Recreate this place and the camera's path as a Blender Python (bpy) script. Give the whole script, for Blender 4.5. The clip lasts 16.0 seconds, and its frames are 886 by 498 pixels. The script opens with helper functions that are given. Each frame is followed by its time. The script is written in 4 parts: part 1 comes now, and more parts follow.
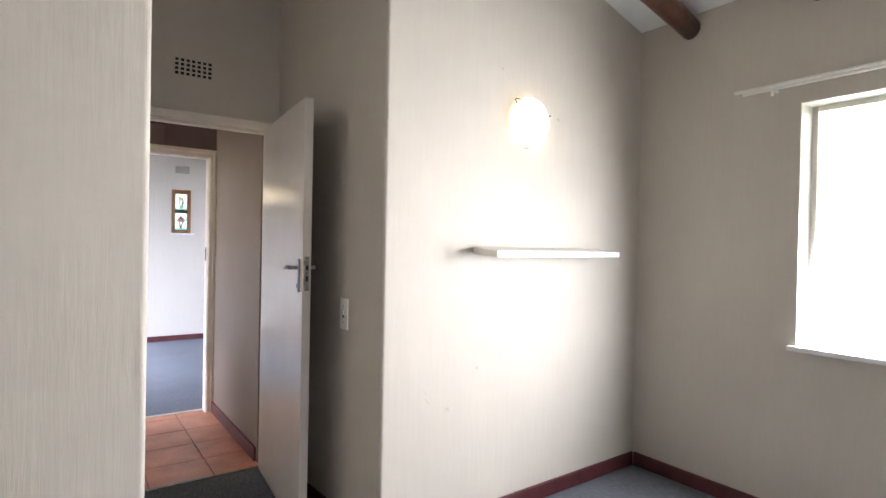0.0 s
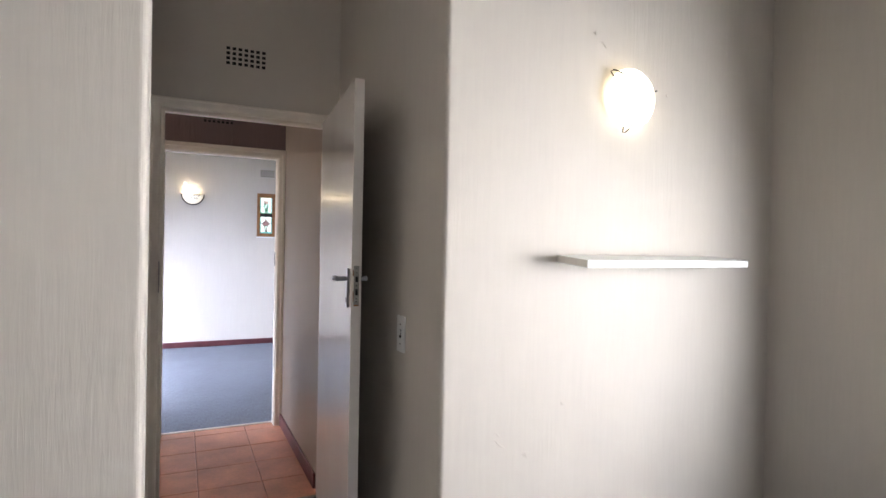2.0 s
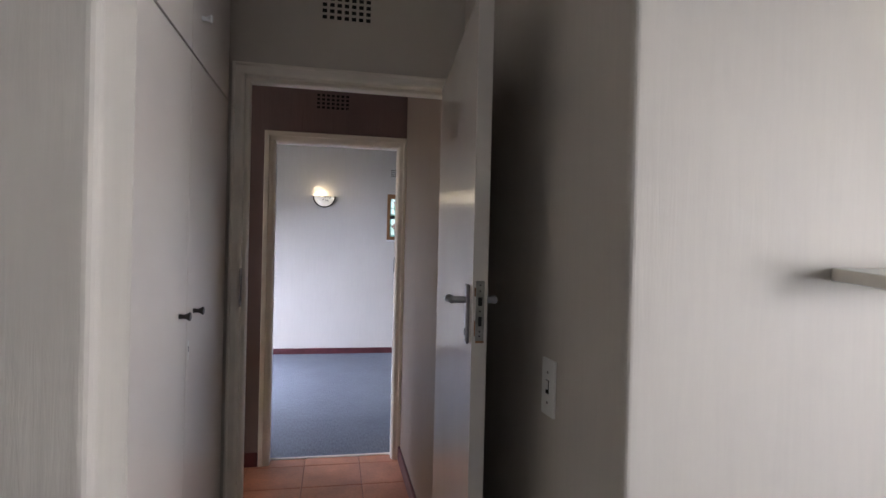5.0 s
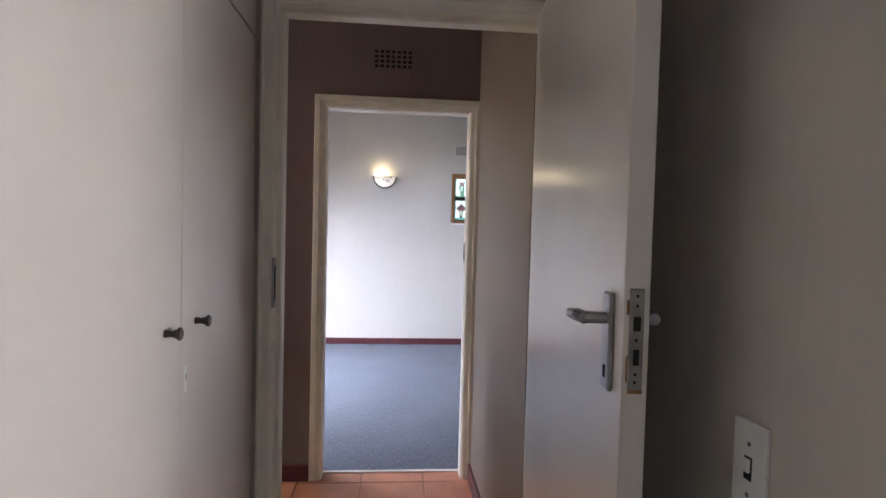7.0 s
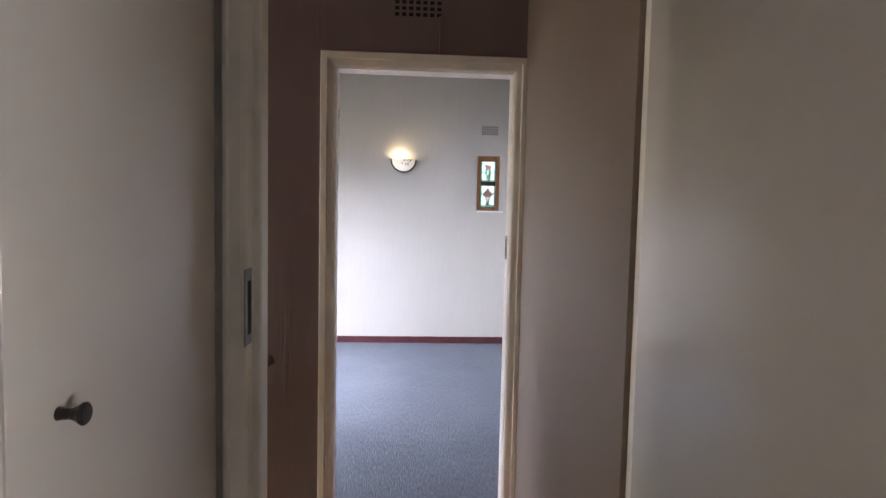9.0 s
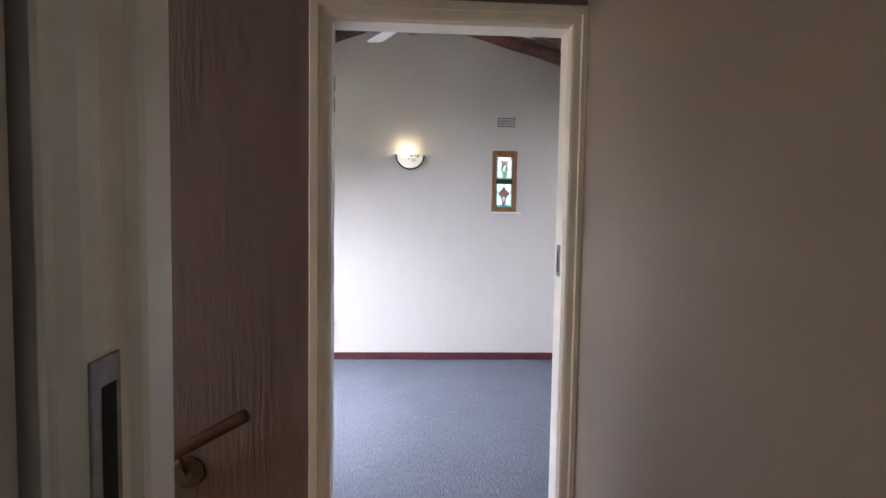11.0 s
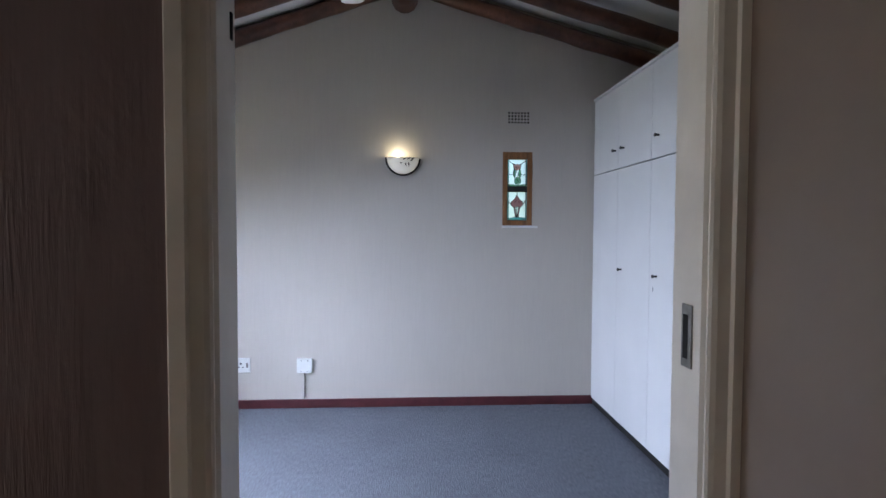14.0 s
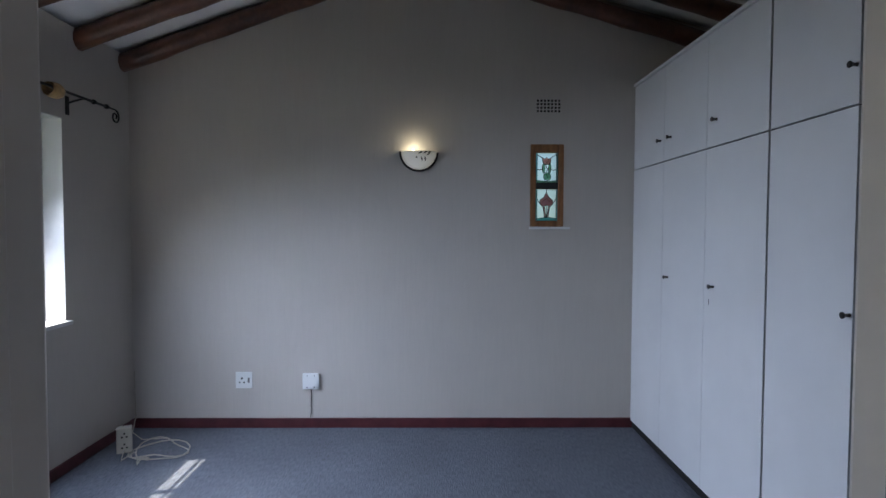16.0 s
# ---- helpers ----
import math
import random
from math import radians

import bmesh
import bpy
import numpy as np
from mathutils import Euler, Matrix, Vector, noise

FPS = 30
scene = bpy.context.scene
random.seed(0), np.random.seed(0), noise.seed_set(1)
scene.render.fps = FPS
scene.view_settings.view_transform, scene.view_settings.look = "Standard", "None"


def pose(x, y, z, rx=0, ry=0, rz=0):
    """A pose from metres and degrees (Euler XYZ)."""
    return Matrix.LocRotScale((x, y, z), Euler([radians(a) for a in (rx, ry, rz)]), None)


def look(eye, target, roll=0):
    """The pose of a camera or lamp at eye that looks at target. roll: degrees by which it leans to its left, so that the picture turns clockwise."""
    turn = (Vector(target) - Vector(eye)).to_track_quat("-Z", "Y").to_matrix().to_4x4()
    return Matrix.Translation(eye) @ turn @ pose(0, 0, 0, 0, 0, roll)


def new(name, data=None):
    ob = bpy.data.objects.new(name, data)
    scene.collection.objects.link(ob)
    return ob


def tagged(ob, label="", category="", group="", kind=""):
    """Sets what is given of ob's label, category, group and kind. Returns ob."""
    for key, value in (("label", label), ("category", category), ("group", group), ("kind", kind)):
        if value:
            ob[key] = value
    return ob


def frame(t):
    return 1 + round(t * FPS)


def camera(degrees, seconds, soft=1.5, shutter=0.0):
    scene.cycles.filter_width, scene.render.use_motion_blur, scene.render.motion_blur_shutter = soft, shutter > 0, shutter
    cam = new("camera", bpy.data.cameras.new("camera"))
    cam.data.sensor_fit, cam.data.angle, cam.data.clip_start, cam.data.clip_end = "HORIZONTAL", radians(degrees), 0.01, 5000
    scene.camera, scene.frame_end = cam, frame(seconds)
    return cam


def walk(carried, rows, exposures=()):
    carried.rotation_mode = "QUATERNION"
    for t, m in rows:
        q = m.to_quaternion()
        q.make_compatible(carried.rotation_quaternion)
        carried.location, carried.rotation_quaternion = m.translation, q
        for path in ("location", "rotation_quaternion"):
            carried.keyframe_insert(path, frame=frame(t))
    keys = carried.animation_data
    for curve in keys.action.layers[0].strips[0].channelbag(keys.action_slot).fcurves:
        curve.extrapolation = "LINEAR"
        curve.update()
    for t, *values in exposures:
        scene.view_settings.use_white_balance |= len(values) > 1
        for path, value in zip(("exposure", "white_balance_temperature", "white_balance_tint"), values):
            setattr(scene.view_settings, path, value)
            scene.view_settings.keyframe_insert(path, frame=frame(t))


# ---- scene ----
cam = camera(77.77, 16.0)
PATH = [
    (0, (0.0795, 0.2834, 1.3904), (1.2253, 1.9225, 1.3740), 1.12),
    (0.5, (0.1612, 0.3801, 1.3983), (1.2495, 2.0580, 1.3841), 1.16),
    (1, (0.2356, 0.4696, 1.4058), (1.2647, 2.1845, 1.3925), 1.15),
    (1.5, (0.3240, 0.5676, 1.4098), (1.2678, 2.3308, 1.3934), 1.08),
    (2, (0.4002, 0.6370, 1.4122), (1.2604, 2.4425, 1.3968), 1.11),
    (2.5, (0.4446, 0.7292, 1.4095), (1.2212, 2.5722, 1.3951), 1.11),
    (3, (0.5001, 0.8539, 1.4171), (1.2033, 2.7261, 1.4033), 1.15),
    (3.5, (0.5532, 0.9660, 1.4226), (1.1831, 2.8641, 1.4067), 1.15),
    (4, (0.5958, 1.1030, 1.4263), (1.1515, 3.0242, 1.4100), 1.14),
    (4.5, (0.6315, 1.2464, 1.4262), (1.1099, 3.1883, 1.4104), 1.19),
    (5, (0.6551, 1.3800, 1.4084), (1.0466, 3.3413, 1.3991), 1.37),
    (7.5, (0.6618, 2.0830, 1.4041), (0.8128, 4.0745, 1.2995), 1.41),
    (8, (0.6570, 2.2155, 1.4038), (0.7901, 4.2070, 1.2752), 1.35),
    (8.5, (0.6403, 2.3806, 1.4134), (0.7618, 4.3729, 1.2877), 1.34),
    (11, (0.5500, 3.1773, 1.4218), (0.6651, 5.1704, 1.3033), 0.92),
    (11.5, (0.5586, 3.3396, 1.4280), (0.6736, 5.3329, 1.3123), 0.72),
    (12, (0.5540, 3.4973, 1.4382), (0.6751, 5.4911, 1.3367), 0.55),
    (12.5, (0.5642, 3.6623, 1.4513), (0.6902, 5.6569, 1.3760), 0.48),
    (13, (0.5844, 3.8308, 1.4596), (0.7109, 5.8252, 1.3811), 0.38),
    (13.5, (0.5801, 3.9784, 1.4624), (0.7062, 5.9726, 1.3778), 0.33),
    (14, (0.5813, 4.1301, 1.4594), (0.7030, 6.1248, 1.3805), 0.26),
    (14.5, (0.5985, 4.2621, 1.4552), (0.7082, 6.2577, 1.3789), 0.28),
    (15, (0.6159, 4.3725, 1.4497), (0.7092, 6.3690, 1.3777), 0.26),
    (15.5, (0.6341, 4.4916, 1.4504), (0.7027, 6.4891, 1.3795), 0.29),
    (16, (0.6547, 4.5777, 1.4612), (0.6790, 6.5762, 1.3866), 0.19),
]
EXPOSURES = [(0.0, 3.6, 7000, 13), (1.0, 3.55, 7000, 13), (2.0, 3.4, 6900, 14), (2.5, 3.15, 6800, 15), (3.0, 2.8, 6700, 15), (3.5, 2.45, 6650, 15), (4.0, 2.08, 6650, 15), (5.0, 2.52, 6750, 15), (7.5, 3.0, 6950, 14), (8.5, 2.95, 7100, 14), (11.0, 2.95, 7100, 13), (12.0, 2.65, 6900, 12), (12.5, 2.45, 6700, 11), (14.0, 1.95, 6400, 10), (15.0, 1.75, 6350, 9), (16.0, 1.15, 6300, 8)]
walk(cam, [(t, look(eye, target, roll)) for t, eye, target, roll in PATH], EXPOSURES)

# ---- world, sun, large lights ----
world = bpy.data.worlds.new("world")
scene.world = world
world.use_nodes = True
wn = world.node_tree
sky = wn.nodes.new("ShaderNodeTexSky")
sky.sky_type, sky.sun_disc = "NISHITA", False
SUN_DIR = Vector((1.0, 0.22, -1.5)).normalized()
sky.sun_elevation = math.asin(-SUN_DIR.z)
sky.sun_rotation = math.atan2(-SUN_DIR.x, -SUN_DIR.y)
wn.nodes["Background"].inputs[1].default_value = 0.12
wn.links.new(sky.outputs[0], wn.nodes["Background"].inputs[0])

sun_data = bpy.data.lights.new("sun", "SUN")
sun_data.energy, sun_data.angle, sun_data.color = 5.0, radians(0.5), (1.0, 0.95, 0.86)
sun = new("sun", sun_data)
sun.matrix_world = look((-20, 0, 30), Vector((-20, 0, 30)) + SUN_DIR)


def window_light(name, x, y, z, wide, high, facing, watts, colour, spread=125):
    data = bpy.data.lights.new(name, "AREA")
    data.shape, data.size, data.size_y = "RECTANGLE", wide, high
    data.energy, data.color, data.spread = watts, colour, radians(spread)
    ob = new(name, data)
    ob.matrix_world = look((x, y, z), (x + facing[0], y + facing[1], z + facing[2]))
    return ob


window_light("window_light", 3.24, 0.84, 1.32, 1.30, 0.76, (-1, 0.0, -0.28), 11.5, (0.80, 0.88, 1.0), 176)
window_light("window_light", -1.668, 6.86, 1.5, 1.5, 1.1, (1, 0.26, -1.0), 23.5, (0.62, 0.73, 1.0), 120)

# lamp in an unseen stair window, added to light the passage from the west
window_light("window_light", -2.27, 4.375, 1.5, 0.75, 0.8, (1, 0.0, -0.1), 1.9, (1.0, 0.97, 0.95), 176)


def bulb_light(x, y, z, watts):
    data = bpy.data.lights.new("bulb_light", "POINT")
    data.energy, data.shadow_soft_size, data.color = watts, 0.03, (1.0, 0.88, 0.62)
    ob = new("bulb_light", data)
    ob.location = (x, y, z)
    return ob


bulb_light(0.49, 8.515, 2.035, 0.24)


# ---- materials ----
def material(name, base, rough=0.6, metal=0.0, spread=0.06, scale=6.0, grain=0.0, grain_scale=120.0, bump=0.0, bump_scale=60.0, stretch=(1, 1, 1), coat=0.0, specular=0.5):
    """A paint, wood, metal or plaster: base colour with broad stains and fine grain, and relief."""
    mat = bpy.data.materials.new(name)
    mat.use_nodes = True
    nt = mat.node_tree
    b = nt.nodes["Principled BSDF"]
    b.inputs["Roughness"].default_value, b.inputs["Metallic"].default_value = rough, metal
    b.inputs["Coat Weight"].default_value = coat
    b.inputs["Specular IOR Level"].default_value = specular
    geo = nt.nodes.new("ShaderNodeNewGeometry")
    mp = nt.nodes.new("ShaderNodeMapping")
    mp.inputs["Scale"].default_value = stretch
    nt.links.new(geo.outputs["Position"], mp.inputs[0])
    n1 = nt.nodes.new("ShaderNodeTexNoise")
    n1.inputs["Scale"].default_value, n1.inputs["Detail"].default_value = scale, 5
    nt.links.new(mp.outputs[0], n1.inputs["Vector"])
    ramp = nt.nodes.new("ShaderNodeValToRGB")
    lo, hi = [max(0, c * (1 - spread * 2)) for c in base], [min(1, c * (1 + spread * 2)) for c in base]
    ramp.color_ramp.elements[0].color, ramp.color_ramp.elements[1].color = (*lo, 1), (*hi, 1)
    ramp.color_ramp.elements[0].position, ramp.color_ramp.elements[1].position = 0.3, 0.7
    nt.links.new(n1.outputs[0], ramp.inputs[0])
    colour = ramp.outputs[0]
    n2 = nt.nodes.new("ShaderNodeTexNoise")
    n2.inputs["Scale"].default_value, n2.inputs["Detail"].default_value = grain_scale, 3
    nt.links.new(mp.outputs[0], n2.inputs["Vector"])
    if grain:
        mix = nt.nodes.new("ShaderNodeMix")
        mix.data_type, mix.blend_type = "RGBA", "OVERLAY"
        mix.inputs[0].default_value = grain
        nt.links.new(colour, mix.inputs[6])
        nt.links.new(n2.outputs[0], mix.inputs[7])
        colour = mix.outputs[2]
    nt.links.new(colour, b.inputs["Base Color"])
    if bump:
        n3 = nt.nodes.new("ShaderNodeTexNoise")
        n3.inputs["Scale"].default_value, n3.inputs["Detail"].default_value = bump_scale, 4
        nt.links.new(mp.outputs[0], n3.inputs["Vector"])
        bp = nt.nodes.new("ShaderNodeBump")
        bp.inputs["Strength"].default_value, bp.inputs["Distance"].default_value = bump, 0.004
        nt.links.new(n3.outputs[0], bp.inputs["Height"])
        nt.links.new(bp.outputs[0], b.inputs["Normal"])
    return mat


def plaster(name, base, rough=0.62, relief=0.34):
    """Paint over plaster dragged with a comb from top to bottom: uneven upright grooves in patches, with chips."""
    mat = bpy.data.materials.new(name)
    mat.use_nodes = True
    nt = mat.node_tree
    b = nt.nodes["Principled BSDF"]
    b.inputs["Roughness"].default_value = rough
    b.inputs["Specular IOR Level"].default_value = 0.3
    geo = nt.nodes.new("ShaderNodeNewGeometry")

    def noise_at(stretch, scale, detail, rough_=0.5):
        mp = nt.nodes.new("ShaderNodeMapping")
        mp.inputs["Scale"].default_value = stretch
        nt.links.new(geo.outputs["Position"], mp.inputs[0])
        n = nt.nodes.new("ShaderNodeTexNoise")
        n.inputs["Scale"].default_value, n.inputs["Detail"].default_value, n.inputs["Roughness"].default_value = scale, detail, rough_
        n.inputs["Distortion"].default_value = 0.35
        nt.links.new(mp.outputs[0], n.inputs["Vector"])
        return n.outputs[0]

    def maths(op, a, c):
        m = nt.nodes.new("ShaderNodeMath")
        m.operation = op
        for i, v in enumerate((a, c)):
            if isinstance(v, (int, float)):
                m.inputs[i].default_value = v
            else:
                nt.links.new(v, m.inputs[i])
        return m.outputs[0]

    grooves = noise_at((1, 1, 0.07), 62, 4, 0.65)
    coarse = noise_at((1, 1, 0.055), 24, 3)
    patches = noise_at((1, 1, 0.4), 2.2, 2)
    ramp = nt.nodes.new("ShaderNodeMapRange")
    ramp.inputs[1].default_value, ramp.inputs[2].default_value = 0.42, 0.68
    ramp.inputs[3].default_value, ramp.inputs[4].default_value = 0.12, 1.15
    nt.links.new(patches, ramp.inputs[0])
    height = maths("ADD", maths("MULTIPLY", maths("ADD", grooves, maths("MULTIPLY", coarse, 0.7)), ramp.outputs[0]), maths("MULTIPLY", noise_at((1, 1, 0.7), 7, 6), 1.0))
    bp = nt.nodes.new("ShaderNodeBump")
    bp.inputs["Strength"].default_value, bp.inputs["Distance"].default_value = relief, 0.006
    nt.links.new(height, bp.inputs["Height"])
    nt.links.new(bp.outputs[0], b.inputs["Normal"])
    stains = nt.nodes.new("ShaderNodeValToRGB")
    stains.color_ramp.elements[0].position, stains.color_ramp.elements[1].position = 0.3, 0.72
    stains.color_ramp.elements[0].color = (*[c * 0.93 for c in base], 1)
    stains.color_ramp.elements[1].color = (*[min(1, c * 1.05) for c in base], 1)
    nt.links.new(maths("ADD", maths("MULTIPLY", noise_at((1, 1, 0.5), 1.8, 6), 0.6), maths("MULTIPLY", grooves, 0.4)), stains.inputs[0])
    nt.links.new(stains.outputs[0], b.inputs["Base Color"])
    return mat


def cord_carpet(name, base):
    """Ribbed cord carpet: close ribs along y, broken by loops and fluff."""
    mat = material(name, base, rough=0.95, spread=0.035, scale=2.2, specular=0.1)
    nt = mat.node_tree
    b = nt.nodes["Principled BSDF"]
    geo = nt.nodes["Geometry"]
    mp = nt.nodes.new("ShaderNodeMapping")
    mp.inputs["Scale"].default_value = (1.0, 0.16, 1.0)
    nt.links.new(geo.outputs["Position"], mp.inputs[0])
    wave = nt.nodes.new("ShaderNodeTexNoise")
    wave.inputs["Scale"].default_value, wave.inputs["Detail"].default_value = 130, 2
    nt.links.new(mp.outputs[0], wave.inputs["Vector"])
    loops = nt.nodes.new("ShaderNodeTexNoise")
    loops.inputs["Scale"].default_value, loops.inputs["Detail"].default_value = 240, 2
    nt.links.new(geo.outputs["Position"], loops.inputs["Vector"])
    add = nt.nodes.new("ShaderNodeMath")
    nt.links.new(wave.outputs[0], add.inputs[0])
    nt.links.new(loops.outputs[0], add.inputs[1])
    bp = nt.nodes.new("ShaderNodeBump")
    bp.inputs["Strength"].default_value, bp.inputs["Distance"].default_value = 0.9, 0.005
    nt.links.new(add.outputs[0], bp.inputs["Height"])
    nt.links.new(bp.outputs[0], b.inputs["Normal"])
    mix = nt.nodes.new("ShaderNodeMix")
    mix.data_type, mix.blend_type = "RGBA", "MULTIPLY"
    mix.inputs[0].default_value = 0.55
    ramp = nt.nodes.new("ShaderNodeMapRange")
    ramp.inputs[1].default_value, ramp.inputs[2].default_value = 0.7, 1.3
    ramp.inputs[3].default_value, ramp.inputs[4].default_value = 0.3, 1.5
    nt.links.new(add.outputs[0], ramp.inputs[0])
    old = b.inputs["Base Color"].links[0].from_socket
    nt.links.new(old, mix.inputs[6])
    nt.links.new(ramp.outputs[0], mix.inputs[7])
    nt.links.new(mix.outputs[2], b.inputs["Base Color"])
    return mat


def glowing(name, colour, strength):
    mat = bpy.data.materials.new(name)
    mat.use_nodes = True
    b = mat.node_tree.nodes["Principled BSDF"]
    b.inputs["Base Color"].default_value = (0.8, 0.8, 0.75, 1)
    b.inputs["Emission Color"].default_value = (*colour, 1)
    b.inputs["Emission Strength"].default_value = strength
    return mat


def glass(name, tint=(1, 1, 1), rough=0.0):
    mat = bpy.data.materials.new(name)
    mat.use_nodes = True
    b = mat.node_tree.nodes["Principled BSDF"]
    b.inputs["Base Color"].default_value = (*tint, 1)
    b.inputs["Transmission Weight"].default_value = 1.0
    b.inputs["Roughness"].default_value = rough
    b.inputs["IOR"].default_value = 1.45
    return mat


WALL = plaster("combed_plaster", (0.52, 0.475, 0.42))
SMOOTH = material("smooth_plaster", (0.50, 0.455, 0.40), rough=0.6, spread=0.03, scale=2, bump=0.25, bump_scale=14)
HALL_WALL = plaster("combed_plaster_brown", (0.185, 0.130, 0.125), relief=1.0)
HALL_SMOOTH = material("smooth_brown_plaster", (0.20, 0.150, 0.117), rough=0.5, spread=0.03, scale=2, bump=0.25, bump_scale=14)
NEAR_CUPBOARD = material("cupboard_cream", (0.58, 0.52, 0.475), rough=0.3, spread=0.02, scale=2.5, bump=0.06, bump_scale=12)
CEILING = material("ceiling_board_paint", (0.80, 0.80, 0.79), rough=0.8, spread=0.03, scale=2, bump=0.2, bump_scale=8)
CARPET = cord_carpet("cord_carpet", (0.155, 0.163, 0.185))
MAROON = material("maroon_paint", (0.085, 0.019, 0.022), rough=0.45, spread=0.15, scale=9, bump=0.35, bump_scale=25)
ENAMEL = material("white_enamel", (0.62, 0.575, 0.525), rough=0.22, spread=0.02, scale=3, bump=0.06, bump_scale=18)
CREAM = material("cream_enamel", (0.75, 0.695, 0.615), rough=0.38, spread=0.04, scale=7, bump=0.14, bump_scale=30)
CUPBOARD = material("cupboard_white", (0.70, 0.695, 0.68), rough=0.36, spread=0.02, scale=2.5, bump=0.05, bump_scale=16)
POLE = material("stained_pole", (0.10, 0.038, 0.02), rough=0.42, spread=0.28, scale=4, grain=0.5, grain_scale=30, bump=0.5, bump_scale=14, coat=0.15)
DARK_WOOD = material("dark_handrail_wood", (0.075, 0.026, 0.018), rough=0.3, spread=0.2, scale=12, coat=0.3)
FRAME_WOOD = material("varnished_wood", (0.24, 0.105, 0.038), rough=0.4, spread=0.2, scale=5, grain=0.5, grain_scale=60, stretch=(8, 8, 1))
TERRACOTTA = material("terracotta_tile", (0.44, 0.175, 0.10), rough=0.38, spread=0.13, scale=5, grain=0.25, grain_scale=60, bump=0.15, bump_scale=20)
GROUT = material("dark_grout", (0.25, 0.11, 0.072), rough=0.9, spread=0.1)
STEEL = material("brushed_steel", (0.33, 0.33, 0.34), rough=0.34, metal=1.0, spread=0.06, scale=30)
DULL_STEEL = material("dull_zinc", (0.24, 0.23, 0.215), rough=0.45, metal=0.9, spread=0.12, scale=40)
BLACK_IRON = material("black_iron", (0.02, 0.019, 0.018), rough=0.5, metal=0.4, spread=0.2, scale=30)
# near-black that paints in the shade of holes, slots and gaps
SHADE_BLACK = material("shade_black", (0.012, 0.011, 0.010), rough=0.95, spread=0.1)
PLASTIC = material("white_plastic", (0.75, 0.75, 0.72), rough=0.35, spread=0.015)
IVORY = material("ivory_cable", (0.40, 0.36, 0.29), rough=0.5, spread=0.05)
KNOB = material("dark_bronze_knob", (0.045, 0.038, 0.034), rough=0.35, metal=0.6, spread=0.2, scale=60)
BROWN_KNOB = material("brown_wood_knob", (0.07, 0.035, 0.018), rough=0.4, spread=0.2, scale=60)
RING_WOOD = material("pale_turned_wood", (0.42, 0.27, 0.12), rough=0.45, spread=0.2, scale=30)
FAN_WHITE = material("fan_white", (0.74, 0.74, 0.73), rough=0.4, spread=0.03)
LEAD = material("lead_came", (0.03, 0.03, 0.03), rough=0.5, metal=0.3)
BRICK = material("outer_brick", (0.34, 0.17, 0.11), rough=0.9, spread=0.2, scale=8)
GRASS = material("grass", (0.07, 0.11, 0.035), rough=0.95, spread=0.3, scale=1.5, bump=0.5, bump_scale=30)
ROOFING = material("roof_sheet", (0.20, 0.19, 0.18), rough=0.7, spread=0.15, scale=2)
PANE = glass("window_glass")
LAMP_GLASS = glowing("lit_opal_glass", (1.0, 0.93, 0.72), 0.45)
LAMP_GLASS_DIM = glowing("opal_glass", (1.0, 0.90, 0.66), 0.05)
BULB = glowing("lit_bulb", (1.0, 0.9, 0.66), 1.2)
# self-lit backdrop in place of daylit scenery; also sends warm light indoors
BACKDROP_GLOW = glowing("glowing_backdrop", (1.0, 0.95, 0.86), 0.5)


# ---- mesh helpers ----
def put(name, bm, mat, parent=None, smooth=False):
    me = bpy.data.meshes.new(name)
    bmesh.ops.recalc_face_normals(bm, faces=bm.faces)
    bm.to_mesh(me)
    bm.free()
    me.materials.append(mat)
    if smooth:
        for p in me.polygons:
            p.use_smooth = True
    ob = new(name, me)
    if parent:
        ob.parent = parent
    return ob


def empty(name, x=0, y=0, z=0):
    ob = new(name)
    ob.location = (x, y, z)
    ob.empty_display_size = 0.1
    return ob


def add_box(bm, x0, x1, y0, y1, z0, z1, bevel=0.0, segments=1):
    made = bmesh.ops.create_cube(bm, size=1.0, matrix=Matrix.Translation(((x0 + x1) / 2, (y0 + y1) / 2, (z0 + z1) / 2)) @ Matrix.Diagonal((x1 - x0, y1 - y0, z1 - z0, 1)))
    if bevel:
        edges = {e for v in made["verts"] for e in v.link_edges}
        bmesh.ops.bevel(bm, geom=list(edges), offset=bevel, segments=segments, affect="EDGES", profile=0.5)


def box(name, x0, x1, y0, y1, z0, z1, mat, parent=None, bevel=0.0, segments=1):
    bm = bmesh.new()
    add_box(bm, x0, x1, y0, y1, z0, z1, bevel, segments)
    return put(name, bm, mat, parent)


def add_rings(bm, rings, closed=True, caps=True):
    """Joins rings of points, one after another, into a skin."""
    rows = [[bm.verts.new(p) for p in ring] for ring in rings]
    for a, b in zip(rows, rows[1:]):
        n = len(a)
        for i in range(n if closed else n - 1):
            j = (i + 1) % n
            bm.faces.new((a[i], a[j], b[j], b[i]))
    if caps and closed:
        bm.faces.new(rows[0])
        bm.faces.new(rows[-1])


def add_lathe(bm, profile, m, n=16):
    """Turns (radius, height) pairs about the z axis of the pose m."""
    rings = []
    for r, h in profile:
        rings.append([m @ Vector((r * math.cos(2 * math.pi * i / n), r * math.sin(2 * math.pi * i / n), h)) for i in range(n)])
    add_rings(bm, rings)


